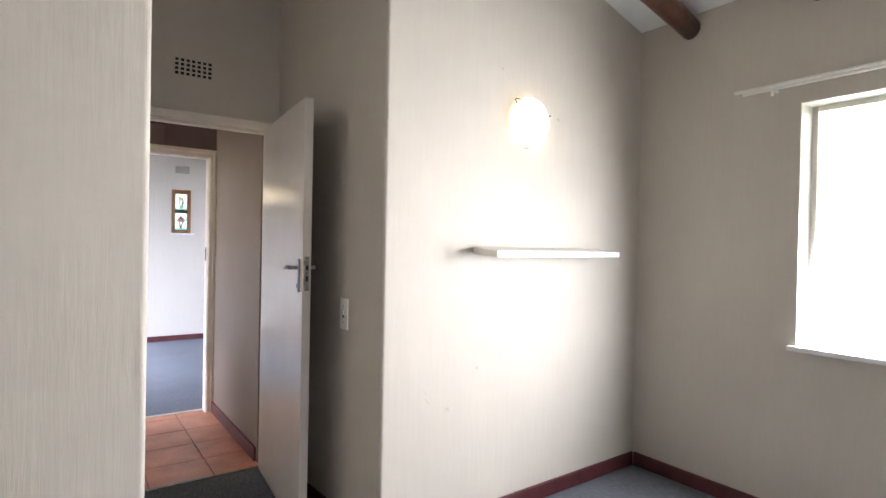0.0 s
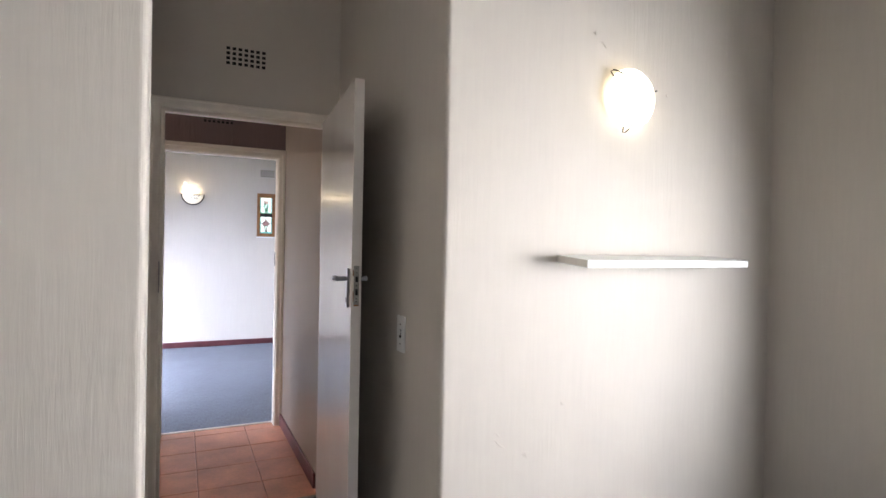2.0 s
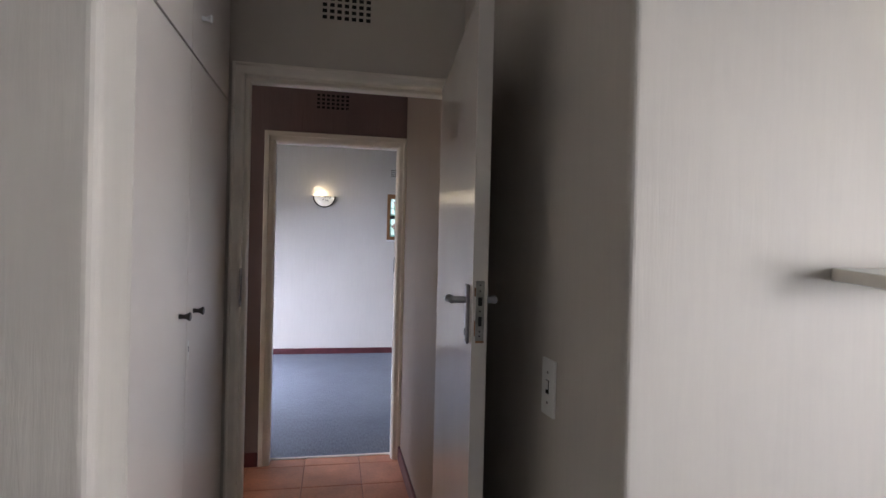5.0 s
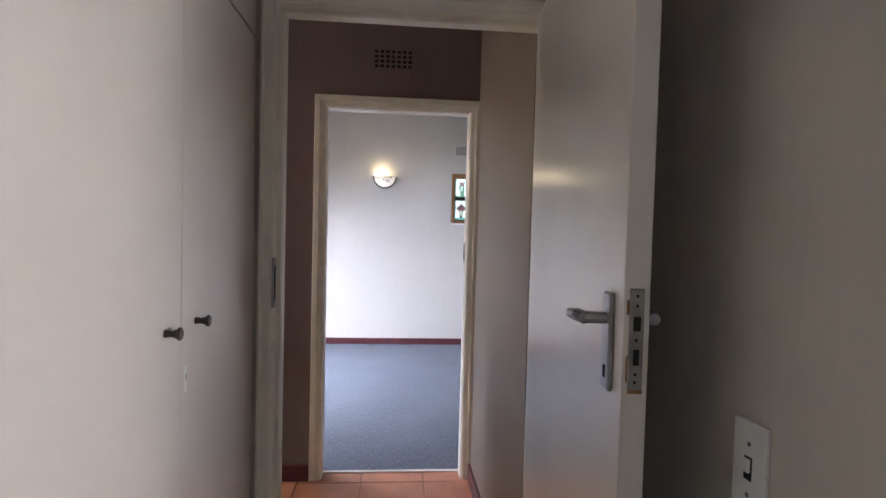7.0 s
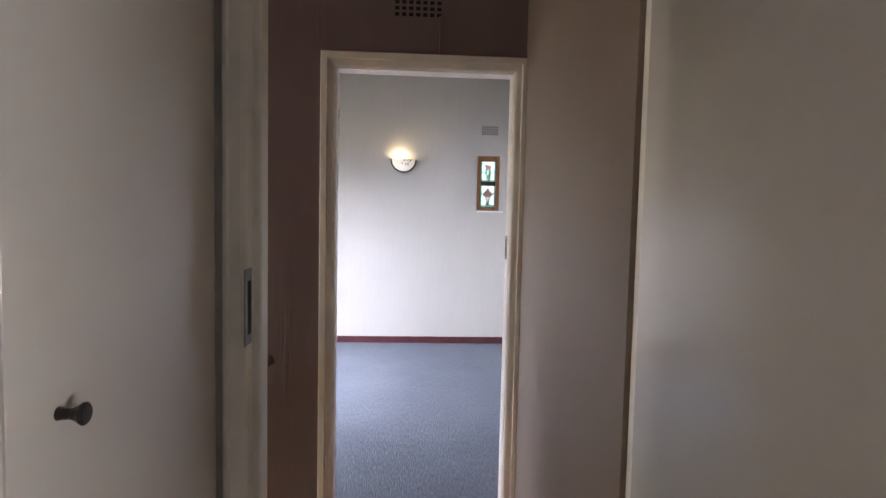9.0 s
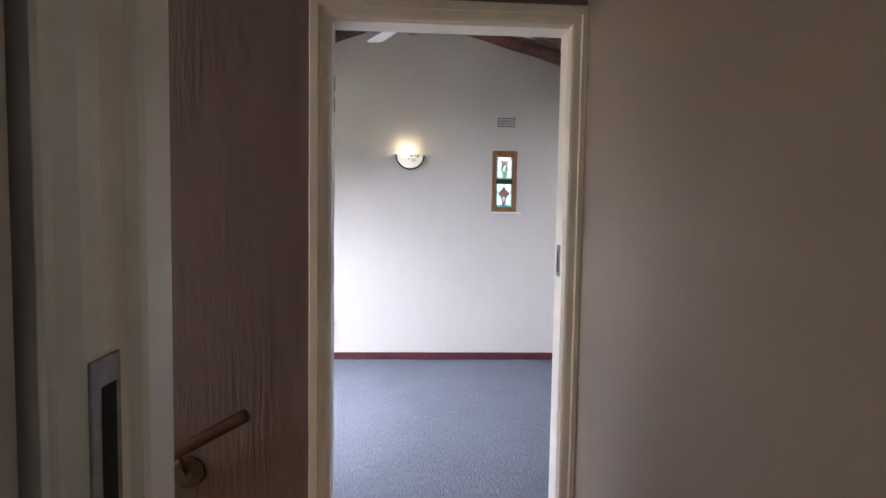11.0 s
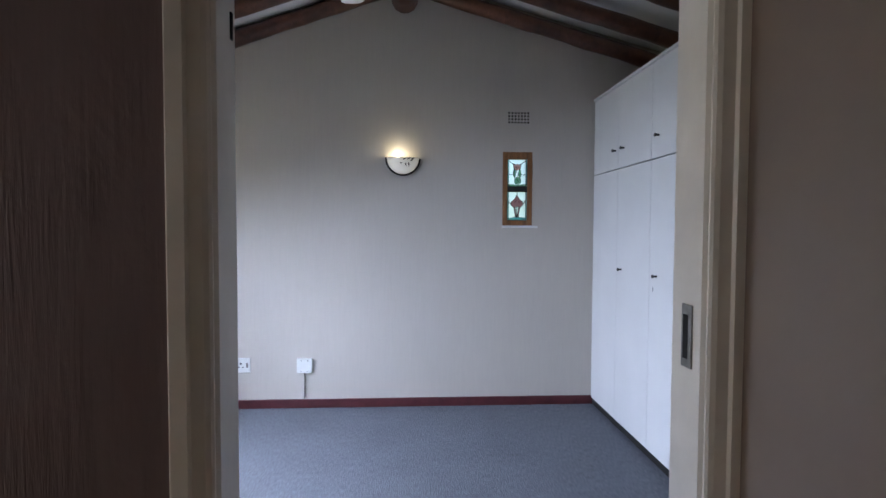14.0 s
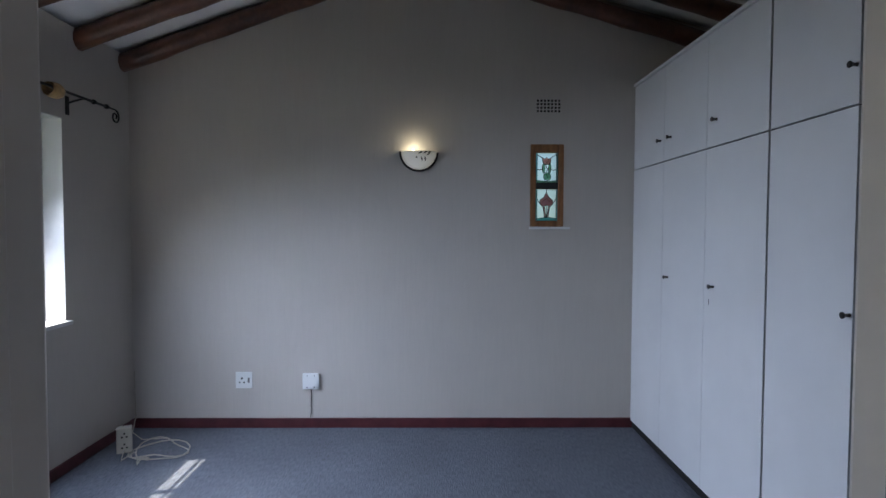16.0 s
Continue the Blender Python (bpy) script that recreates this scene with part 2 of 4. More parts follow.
def add_tube(bm, points, radius, n=8):
    """A round bar along points; radius may be one number or one for each point."""
    points = [Vector(p) for p in points]
    radii = radius if isinstance(radius, (list, tuple)) else [radius] * len(points)
    rings, side = [], None
    for i, p in enumerate(points):
        d = (points[min(i + 1, len(points) - 1)] - points[max(i - 1, 0)]).normalized()
        if side is None:
            side = d.orthogonal().normalized()
        side = (side - d * side.dot(d)).normalized()
        up = d.cross(side)
        rings.append([p + (side * math.cos(2 * math.pi * k / n) + up * math.sin(2 * math.pi * k / n)) * radii[i] for k in range(n)])
    add_rings(bm, rings)


def add_prism(bm, outline, y0, y1):
    """An upright slab between y0 and y1 with the outline given in x and z."""
    add_rings(bm, [[(x, y0, z) for x, z in outline], [(x, y1, z) for x, z in outline]])


# ---- setting: plan ----
RIDGE_X, RIDGE_Z = 0.54, 3.45


def ceiling_at(x):
    return RIDGE_Z - (0.262 * (x - RIDGE_X) if x > RIDGE_X else 0.357 * (RIDGE_X - x))


def wall_across(name, x0, x1, y0, y1, mat, opening=None):
    """A wall that runs along x under the roof, with one opening (xa, xb, za, zb)."""
    bm = bmesh.new()

    def piece(a, b, za):
        xs = [a] + ([RIDGE_X] if a < RIDGE_X < b else []) + [b]
        add_prism(bm, [(a, za), (b, za)] + [(x, ceiling_at(x) + 0.06) for x in reversed(xs)], y0, y1)

    if opening:
        xa, xb, za, zb = opening
        if xa > x0:
            piece(x0, xa, 0)
        if xb < x1:
            piece(xb, x1, 0)
        piece(xa, xb, zb)
        if za > 0:
            add_box(bm, xa, xb, y0, y1, 0, za)
    else:
        piece(x0, x1, 0)
    bmesh.ops.remove_doubles(bm, verts=bm.verts, dist=0.0005)
    return tagged(put(name, bm, mat), label="combed plaster wall in warm beige paint", category="wall", kind="structure")


def wall_along(name, x0, x1, y0, y1, mat, top=None, opening=None, base=0.0):
    """A wall that runs along y, with one opening (ya, yb, za, zb)."""
    bm = bmesh.new()
    top = top or min(ceiling_at(x0), ceiling_at(x1)) + 0.06
    if opening:
        ya, yb, za, zb = opening
        add_box(bm, x0, x1, y0, ya, base, top)
        add_box(bm, x0, x1, yb, y1, base, top)
        add_box(bm, x0, x1, ya, yb, base, za)
        add_box(bm, x0, x1, ya, yb, zb, top)
    else:
        add_box(bm, x0, x1, y0, y1, base, top)
    return tagged(put(name, bm, mat), label="combed plaster wall in warm beige paint", category="wall", kind="structure")


# bedroom where the walk begins
wall_along("wall_east", 3.13, 3.36, -1.6, 2.467, WALL, opening=(0.14, 1.53, 0.91, 2.14))
wall_along("wall_west", -2.42, -2.2, -1.6, 2.265, WALL)
wall_across("wall_south", -2.42, 3.36, -1.82, -1.6, WALL)


def rounded_wall(name, outline, base, top, mat):
    """An upright wall with a plan outline (x, y); its free corners are already rounded."""
    bm = bmesh.new()
    add_rings(bm, [[(x, y, base) for x, y in outline], [(x, y, top(x) if callable(top) else top) for x, y in outline]])
    return tagged(put(name, bm, mat), label="combed plaster wall with a soft rounded corner", category="wall", kind="structure")


def arc(cx, cy, r, a0, a1, n=5):
    return [(cx + r * math.cos(radians(a0 + (a1 - a0) * i / n)), cy + r * math.sin(radians(a0 + (a1 - a0) * i / n))) for i in range(n + 1)]


# wall that holds the shelf, with its return beside the open door
rounded_wall("wall_shelf", arc(1.264, 2.427, 0.018, 180, 270) + [(3.13, 2.467), (3.36, 2.467), (3.36, 2.63), (1.45, 2.63), (1.45, 3.63), (1.175, 3.63)], 0, lambda x: ceiling_at(x) + 0.06, WALL)
# short wall beside the built-in cupboard
rounded_wall("wall_cupboard_end", [(-2.42, 2.265)] + arc(0.296, 2.285, 0.02, -90, 0) + [(0.316, 2.41), (-2.42, 2.41)], 0, lambda x: ceiling_at(x) + 0.06, WALL)
wall_across("wall_door_1", -0.4, 1.45, 3.63, 3.76, SMOOTH, opening=(0.28, 1.145, 0, 2.08))
wall_along("wall_cupboard_back", -0.4, -0.3, 2.41, 3.63, SMOOTH)

wall_along("wall_outer_east", 3.13, 3.36, 2.63, 4.98, WALL)

# passage
wall_along("wall_passage_east", 1.113, 1.25, 3.76, 4.98, HALL_SMOOTH)
# opening out of view, made for the added stair window
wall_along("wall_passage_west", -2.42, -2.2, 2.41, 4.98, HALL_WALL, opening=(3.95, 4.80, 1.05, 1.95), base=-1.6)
wall_across("wall_passage_south", -2.2, -0.4, 3.63, 3.76, HALL_WALL)
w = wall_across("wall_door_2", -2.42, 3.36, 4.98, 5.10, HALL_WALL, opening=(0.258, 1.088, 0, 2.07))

# far bedroom
w.data.materials.append(WALL)
for p in w.data.polygons:
    if p.normal.y > 0.5:
        p.material_index = 1
wall_across("wall_north", -1.80, 3.0, 8.57, 8.80, WALL, opening=(1.333, 1.575, 1.478, 2.072))
wall_along("wall_far_west", -1.80, -1.55, 5.10, 8.57, WALL, opening=(5.85, 7.86, 0.90, 2.105))
wall_along("wall_far_east", 2.72, 3.0, 5.10, 8.57, WALL)

# floors
bm = bmesh.new()
add_box(bm, -2.42, 3.36, -1.82, 3.68, -0.12, 0.0)
tagged(put("floor_bedroom", bm, CARPET), label="grey ribbed cord carpet", category="carpet", kind="structure")
bm = bmesh.new()
add_box(bm, -1.80, 3.0, 5.08, 8.80, -0.12, 0.0)
tagged(put("floor_far_bedroom", bm, CARPET), label="blue-grey ribbed cord carpet", category="carpet", kind="structure")
passage_floor = box("floor_passage", 0.0, 1.30, 3.68, 5.08, -0.12, -0.008, GROUT)
tagged(passage_floor, label="terracotta tiled passage floor", category="floor", kind="structure")

# steps going down from the passage
bm = bmesh.new()
for i in range(6):
    add_box(bm, -0.30 * (i + 1), -0.30 * i, 3.76, 4.98, -1.6, -0.18 * (i + 1), 0.004)
add_box(bm, -2.2, -1.80, 3.76, 4.98, -1.6, -1.26)
tagged(put("passage_steps", bm, TERRACOTTA), label="terracotta steps going down beside the passage", category="stairs", kind="structure")


# ceilings: two slopes meeting at the ridge
def ceiling(name, y0, y1, x0, x1):
    bm = bmesh.new()
    xs = [x0, RIDGE_X, x1]
    low = [(x, ceiling_at(x)) for x in xs]
    high = [(x, ceiling_at(x) + 0.05) for x in reversed(xs)]
    add_prism(bm, low + high, y0, y1)
    return tagged(put(name, bm, CEILING), label="white painted sloping ceiling boards", category="ceiling", kind="structure")


ceiling("ceiling_bedroom", -1.82, 3.70, -2.42, 3.36)
ceiling("ceiling_passage", 3.70, 5.04, -2.42, 3.36)
ceiling("ceiling_far_bedroom", 5.04, 8.80, -1.80, 3.0)
bm = bmesh.new()
low = [(x, ceiling_at(x) + 0.07) for x in (-2.36, RIDGE_X, 3.95)]
add_prism(bm, low + [(x, z + 0.06) for x, z in reversed(low)], -2.3, 9.2)
tagged(put("roof", bm, ROOFING), label="low pitched grey roof with wide eaves", category="roof", kind="structure")
# unseen eave board, set low to trim the sun patch on the carpet
box("sun_trim_fascia", -2.39, -2.36, -2.3, 9.2, 2.385, 2.60, CREAM)["kind"] = "structure"

# ground, and boards that glow in place of the bright distance outside
tagged(box("ground", -200, 200, -200, 200, -1.75, -1.62, GRASS), label="grass outside the house", category="ground", kind="structure")
box("backdrop", 9.0, 9.1, -12, 10, -1.6, 6.5, BACKDROP_GLOW)["kind"] = "structure"
box("backdrop", -13.1, -13.0, -4, 24, -1.6, 5.0, BACKDROP_GLOW)["kind"] = "structure"


# skirting
def skirting(name, x0, x1, y0, y1, high=0.085):
    bm = bmesh.new()
    add_box(bm, x0, x1, y0, y1, 0.0, high, 0.005, 2)
    ob = put(name, bm, MAROON)
    return tagged(ob, label="maroon painted timber skirting board", category="skirting", kind="structure")


skirting("baseboard", 3.115, 3.1305, -1.6, 2.452)
b1 = skirting("baseboard", 0.0, 1.864, -0.015, 0.0)
b1.matrix_basis = pose(1.252, 2.4095, 0, 0, 0, math.degrees(math.atan2(0.058, 1.866)))
skirting("baseboard", -2.2, 0.29, 2.25, 2.2655)
b2 = skirting("baseboard", -0.015, 0.0, 0.0, 1.18)
b2.matrix_basis = pose(1.2455, 2.43, 0, 0, 0, math.degrees(math.atan2(0.071, 1.203)))
skirting("baseboard", -1.55, 2.10, 8.555, 8.5705, 0.072)
skirting("baseboard", -1.5505, -1.535, 5.10, 8.555, 0.072)
skirting("baseboard", 1.098, 1.1135, 3.775, 4.965, 0.09)
skirting("baseboard", 0.06, 0.217, 4.965, 4.9805, 0.09)


# pressed steel door frames
def door_frame(name, x0, x1, top, profile, label):
    bm = bmesh.new()
    rings = []
    for i in range(4):
        ring = []
        for off, y in profile:
            ring.append(((x0 + off if i < 2 else x1 - off), y, (0.0 if i in (0, 3) else top - off)))
        rings.append(ring)
    add_rings(bm, rings, closed=True, caps=True)
    return tagged(put(name, bm, CREAM), label=label, category="door frame", kind="structure")


def frame_profile(ya, yb, flip, stop=0.018, flange=0.045):
    """Section of the frame through the wall from ya to yb; flip puts the door rebate at the far face."""
    a, b = ya - 0.012, yb + 0.012
    pts = [(-flange, ya + 0.002), (-flange, a + 0.003), (0.003 - flange, a), (-0.036, a), (-0.032, a + 0.006), (-0.012, a + 0.007), (-0.004, a + 0.010), (0.0, a + 0.014)]
    if flip:
        pts += [(0.0, ya + 0.006), (0.003, ya + 0.009), (stop - 0.004, ya + 0.010), (stop, ya + 0.014), (stop, yb - 0.050), (stop - 0.004, yb - 0.044), (0.0, yb - 0.044)]
    else:
        pts += [(0.0, ya + 0.040), (stop - 0.004, ya + 0.040), (stop, ya + 0.044), (stop, yb - 0.040), (stop - 0.004, yb - 0.034), (0.0, yb - 0.030)]
    pts += [(0.0, b - 0.012), (-0.004, b - 0.004), (-0.012, b), (0.003 - flange, b), (-flange, b - 0.003), (-flange, yb - 0.002)]
    return pts


door_frame("door_frame_1", 0.302, 1.127, 2.060, frame_profile(3.63, 3.76, False, 0.016), "cream painted pressed steel door frame")
door_frame("door_frame_2", 0.283, 1.061, 2.047, frame_profile(4.98, 5.10, True, 0.005, 0.064), "cream painted pressed steel door frame without a door")
box("threshold", 0.31, 1.115, 3.665, 3.69, -0.002, 0.006, DULL_STEEL, bevel=0.002)["kind"] = "structure"
box("threshold", 0.285, 1.068, 5.065, 5.09, -0.002, 0.006, CREAM, bevel=0.002)["kind"] = "structure"


# ---- poles under the ceilings ----
def pole(bm, a, b, r, seed):
    """A rough round pole from a to b, with knots and a slight bend."""
    rng = random.Random(seed)
    a, b = Vector(a), Vector(b)
    n = 14
    pts, radii = [], []
    for i in range(n + 1):
        t = i / n
        p = a.lerp(b, t)
        w = 0.004 if 0 < i < n else 0.0
        pts.append(p + Vector((rng.uniform(-w, w), rng.uniform(-w, w), rng.uniform(-w, w))))
        radii.append(r * (1.05 - 0.1 * t) * rng.uniform(0.95, 1.07))
    add_tube(bm, pts, radii, 12)


def rafter(side, y, seed, r=0.061):
    bm = bmesh.new()
    if side > 0:
        x0, x1 = RIDGE_X + 0.06, (2.74 if y > 5 else 3.15)
    else:
        x0, x1 = RIDGE_X - 0.06, (-1.59 if y > 5 else -2.22)
    sag = 0.045 if side > 0 and y > 5 else 0.0
    pole(bm, (x1, y, ceiling_at(x1) - r - 0.022 - sag), (x0, y, ceiling_at(x0) - r - 0.022 - sag / 3), r, seed)
    ob = put("rafter", bm, POLE, smooth=True)
    return tagged(ob, label="dark brown stained round timber rafter pole under the ceiling", category="beam", group="rafter poles")


for i, y in enumerate((8.51, 8.04, 7.50, 6.90, 6.35, 5.80, 5.30)):
    rafter(1, y, 10 + i)
    rafter(-1, y, 40 + i)
for i, y in enumerate((2.13, 1.45, 0.75, 0.05, -0.65)):
    rafter(1, y, 70 + i, 0.058)
    rafter(-1, y, 90 + i, 0.058)
bm = bmesh.new()
pole(bm, (RIDGE_X, 8.58, 3.255), (RIDGE_X, 5.09, 3.255), 0.097, 3)
tagged(put("ridge_beam", bm, POLE, smooth=True), label="thick round timber ridge pole stained dark brown", category="beam")
bm = bmesh.new()
pole(bm, (RIDGE_X, 3.64, 3.26), (RIDGE_X, -1.61, 3.26), 0.097, 4)
tagged(put("ridge_beam", bm, POLE, smooth=True), label="thick round timber ridge pole stained dark brown", category="beam")


# ---- open door ----
def lever(bm, side):
    """Lever handle on its plate; side is the way that it stands out, along x."""
    f = -0.04 if side < 0 else 0.0
    out = 1.0 if side < 0 else 0.6
    add_box(bm, min(f, f + side * 0.009), max(f, f + side * 0.009), -0.862, -0.822, 1.152, 1.310, 0.004, 2)
    add_tube(bm, [(f + side * 0.008, -0.842, 1.268), (f + side * out * 0.045, -0.842, 1.268)], 0.0095, 10)
    pts = [(f + side * out * 0.045, -0.849, 1.268), (f + side * out * 0.050, -0.825, 1.270), (f + side * out * 0.052, -0.80, 1.267), (f + side * out * 0.051, -0.777, 1.265), (f + side * out * 0.047, -0.757, 1.266)]
    add_tube(bm, pts, [0.010, 0.011, 0.0095, 0.008, 0.006], 10)


door = empty("panel_door", 1.126, 3.640, 0)
door.rotation_euler = (0, 0, radians(-5.0))
tagged(door, label="white gloss flush door standing open with steel lever handle", category="door")
bm = bmesh.new()
add_box(bm, -0.04, 0.0, -0.9, -0.006, 0.012, 2.062, 0.002, 2)
put("leaf", bm, ENAMEL, door)
for s in (-1, 1):
    bm = bmesh.new()
    lever(bm, s)
    h = put("handle", bm, STEEL, door, smooth=False)
    h["label"] = "brushed steel lever handle on a long plate"
bm = bmesh.new()
add_box(bm, -0.031, -0.009, -0.9025, -0.899, 1.168, 1.322, 0.001)
put("lock_plate", bm, DULL_STEEL, door)
bm = bmesh.new()
add_box(bm, -0.025, -0.014, -0.9035, -0.902, 1.258, 1.280)
add_box(bm, -0.024, -0.015, -0.9035, -0.902, 1.206, 1.230)
for z in (1.180, 1.192, 1.244, 1.296, 1.311):
    add_box(bm, -0.022, -0.018, -0.9032, -0.902, z - 0.002, z + 0.002)
put("lock_slots", bm, SHADE_BLACK, door)
bm = bmesh.new()
add_box(bm, -0.030, -0.008, -0.9008, -0.8985, 1.162, 1.168)
add_box(bm, -0.034, -0.031, -0.9008, -0.8985, 1.18, 1.22)
add_box(bm, -0.035, -0.031, -0.9008, -0.8985, 1.282, 1.305)
put("worn_paint", bm, FRAME_WOOD, door)
bm = bmesh.new()
add_box(bm, -0.0505, -0.048, -0.846, -0.838, 1.172, 1.192, 0.001)
put("keyhole", bm, SHADE_BLACK, door)
for z in (0.25, 1.80):
    bm = bmesh.new()
    add_tube(bm, [(0.004, -0.004, z), (0.004, -0.004, z + 0.1)], 0.006, 8)
    put("hinge", bm, DULL_STEEL, door)


# ---- strike plates set in the frames ----
def strike(x, y0, y1, z0, z1, side):
    ob = empty("strike_plate", x, (y0 + y1) / 2, z0)
    tagged(ob, label="worn steel lock strike plate let into the door frame", category="strike plate", kind="structure")
    h, d = (z1 - z0), (y1 - y0) / 2
    bm = bmesh.new()
    add_box(bm, min(0, side * 0.003), max(0, side * 0.003), -d, d, 0, h, 0.001)
    put("plate", bm, DULL_STEEL, ob)
    bm = bmesh.new()
    add_box(bm, min(side * 0.0025, side * 0.0036), max(side * 0.0025, side * 0.0036), -d * 0.35, d * 0.6, h * 0.14, h * 0.84)
    put("slot", bm, SHADE_BLACK, ob)


strike(0.302, 3.608, 3.652, 1.155, 1.305, 1)
strike(1.056, 5.018, 5.052, 1.222, 1.330, -1)

bm = bmesh.new()
for z in (0.28, 1.77, 1.84):
    add_box(bm, 0.282, 0.286, 5.074, 5.084, z, z + 0.045, 0.001)
tagged(put("hinge_slots", bm, SHADE_BLACK), label="empty hinge slots in the door frame", category="hinge", kind="structure")


# ---- cupboards ----
def knob(mat, parent, name="knob"):
    bm = bmesh.new()
    add_lathe(bm, [(0.0075, 0.0), (0.0065, 0.007), (0.006, 0.013), (0.0085, 0.020), (0.0125, 0.026), (0.0125, 0.028), (0.010, 0.030)], Matrix.Identity(4), 14)
    return put(name, bm, mat, parent, smooth=False)


def cupboard_door(parent, face, y0, y1, z0, z1, way, knobs, name="door", paint=None):
    """A flush door in a cupboard front at x = face that looks along way (+1 or -1 in x)."""
    bm = bmesh.new()
    add_box(bm, min(face, face - way * 0.018), max(face, face - way * 0.018), y0 + 0.0020, y1 - 0.0020, z0 + 0.0018, z1 - 0.0018, 0.0006)
    d = put(name, bm, paint or CUPBOARD, parent)
    for y, z, mat in knobs:
        k = knob(mat, d)
        k.matrix_basis = pose(face, y, z, 0, 90 * way, 0)
    return d


near = empty("built_in_cupboard", 0, 0, 0)
tagged(near, label="white built-in cupboard with flush doors and small knobs", category="cupboard")
F1 = 0.248
# carcass coloured near-black so the gaps between doors look shaded
box("carcass", -0.295, F1 - 0.022, 2.415, 3.612, 0.0, 2.62, SHADE_BLACK, near)
cupboard_door(near, F1, 2.42, 3.062, 0.06, 1.945, 1, [(2.985, 1.200, KNOB)], paint=NEAR_CUPBOARD)
cupboard_door(near, F1, 3.062, 3.612, 0.06, 1.945, 1, [(3.14, 1.198, KNOB)], paint=NEAR_CUPBOARD)
cupboard_door(near, F1, 2.42, 3.062, 1.95, 2.62, 1, [(3.01, 2.105, BROWN_KNOB)], paint=NEAR_CUPBOARD)
cupboard_door(near, F1, 3.062, 3.612, 1.95, 2.62, 1, [(3.17, 2.085, PLASTIC)], paint=NEAR_CUPBOARD)
box("plinth", 0.18, F1 - 0.012, 2.415, 3.612, 0.0, 0.058, CREAM, near)
bm = bmesh.new()
add_box(bm, F1 - 0.0005, F1 + 0.0012, 3.0855, 3.0885, 1.085, 1.10)
put("keyhole", bm, SHADE_BLACK, near)
bm = bmesh.new()
add_prism(bm, [(-0.004, -0.030), (0.003, -0.032), (0.005, -0.004), (0.004, 0.012), (0.006, 0.022), (-0.003, 0.025), (-0.006, 0.004)], -0.0008, 0.0)
chip = put("paint_chip", bm, PLASTIC, near)
chip.matrix_basis = pose(F1, 3.087, 1.092, 0, 0, 90)
chip["label"] = "bare chipped paint below the knob"
b_ = bmesh.new()
add_box(b_, -0.295, F1, 2.415, 3.612, 2.625, 3.55)
tagged(put("wall_over_cupboard", b_, SMOOTH), label="plastered wall above the cupboard", category="wall", kind="structure")

far = empty("built_in_wardrobe", 0, 0, 0)
tagged(far, label="tall white built-in wardrobe with flush doors along the wall", category="wardrobe")
F2, TOP = 2.088, 2.505
# body behind the doors is darkened too, as painted shade in the gaps
box("carcass", F2 + 0.022, 2.718, 5.86, 8.566, 0.0, TOP - 0.01, SHADE_BLACK, far)
cols = [(8.566, 8.045), (8.045, 7.495), (7.495, 6.948), (6.936, 6.440), (6.434, 5.86)]
low_knobs = [None, 7.955, 7.393, 6.455, 5.90]
high_knobs = [8.095, 7.94, 7.394, 6.455, 5.90]
for (yb, ya), kl, kh in zip(cols, low_knobs, high_knobs):
    cupboard_door(far, F2, ya, yb, 0.055, 1.886, -1, [(kl, 1.165, KNOB)] if kl else [])
    cupboard_door(far, F2, ya, yb, 1.890, TOP - 0.022, -1, [(kh, 2.025, KNOB)])
box("divider", F2 + 0.006, F2 + 0.03, 6.936, 6.948, 0.0, TOP - 0.02, DULL_STEEL, far)
box("cornice", F2 - 0.012, 2.718, 5.85, 8.566, TOP - 0.02, TOP, CUPBOARD, far, bevel=0.003)
# plinth in the same near-black as the body
box("plinth", F2 + 0.012, F2 + 0.04, 5.86, 8.566, 0.0, 0.053, SHADE_BLACK, far)
bm = bmesh.new()
add_box(bm, F2 - 0.001, F2 + 0.0005, 7.437, 7.441, 1.065, 1.095)
put("keyhole", bm, SHADE_BLACK, far)


# ---- air vents in the walls ----
def air_vent(x0, x1, z0, z1, y, mat, label):
    """A pierced vent of 7 by 4 square holes on a wall that faces -y. x and z: the outer edges of the holes."""
    ob = empty("air_vent", (x0 + x1) / 2, y, (z0 + z1) / 2)
    tagged(ob, label=label, category="air vent")
    nx, nz = 7, 4
    w, h = x1 - x0, z1 - z0
    px, pz = w / (nx - 0.42), h / (nz - 0.42)
    hx, hz = px * 0.62, pz * 0.62
    bm = bmesh.new()
    xs = [-w / 2 - 0.007] + [v for i in range(nx) for v in (-w / 2 + i * px, -w / 2 + i * px + hx)] + [w / 2 + 0.007]
    zs = [-h / 2 - 0.007] + [v for i in range(nz) for v in (-h / 2 + i * pz, -h / 2 + i * pz + hz)] + [h / 2 + 0.007]
    for i in range(0, len(xs) - 1, 2):
        add_box(bm, xs[i], xs[i + 1], -0.0035, 0.0, zs[0], zs[-1])
    for i in range(1, len(xs) - 1, 2):
        for j in range(0, len(zs) - 1, 2):
            add_box(bm, xs[i], xs[i + 1], -0.0032, 0.0, zs[j], zs[j + 1])
    put("grille", bm, mat, ob)
    # near-black sheet on the wall: painted shade seen through the grille
    bm = bmesh.new()
    add_box(bm, -w / 2 - 0.002, w / 2 + 0.002, -0.0012, 0.0, -h / 2 - 0.002, h / 2 + 0.002)
    put("hole_backing", bm, SHADE_BLACK, ob)
    return ob


air_vent(0.592, 0.781, 2.305, 2.394, 3.63, SMOOTH, "pierced air vent painted like the wall above the door")
air_vent(0.533, 0.732, 2.270, 2.362, 4.98, HALL_WALL, "pierced air vent painted brown above the doorway")
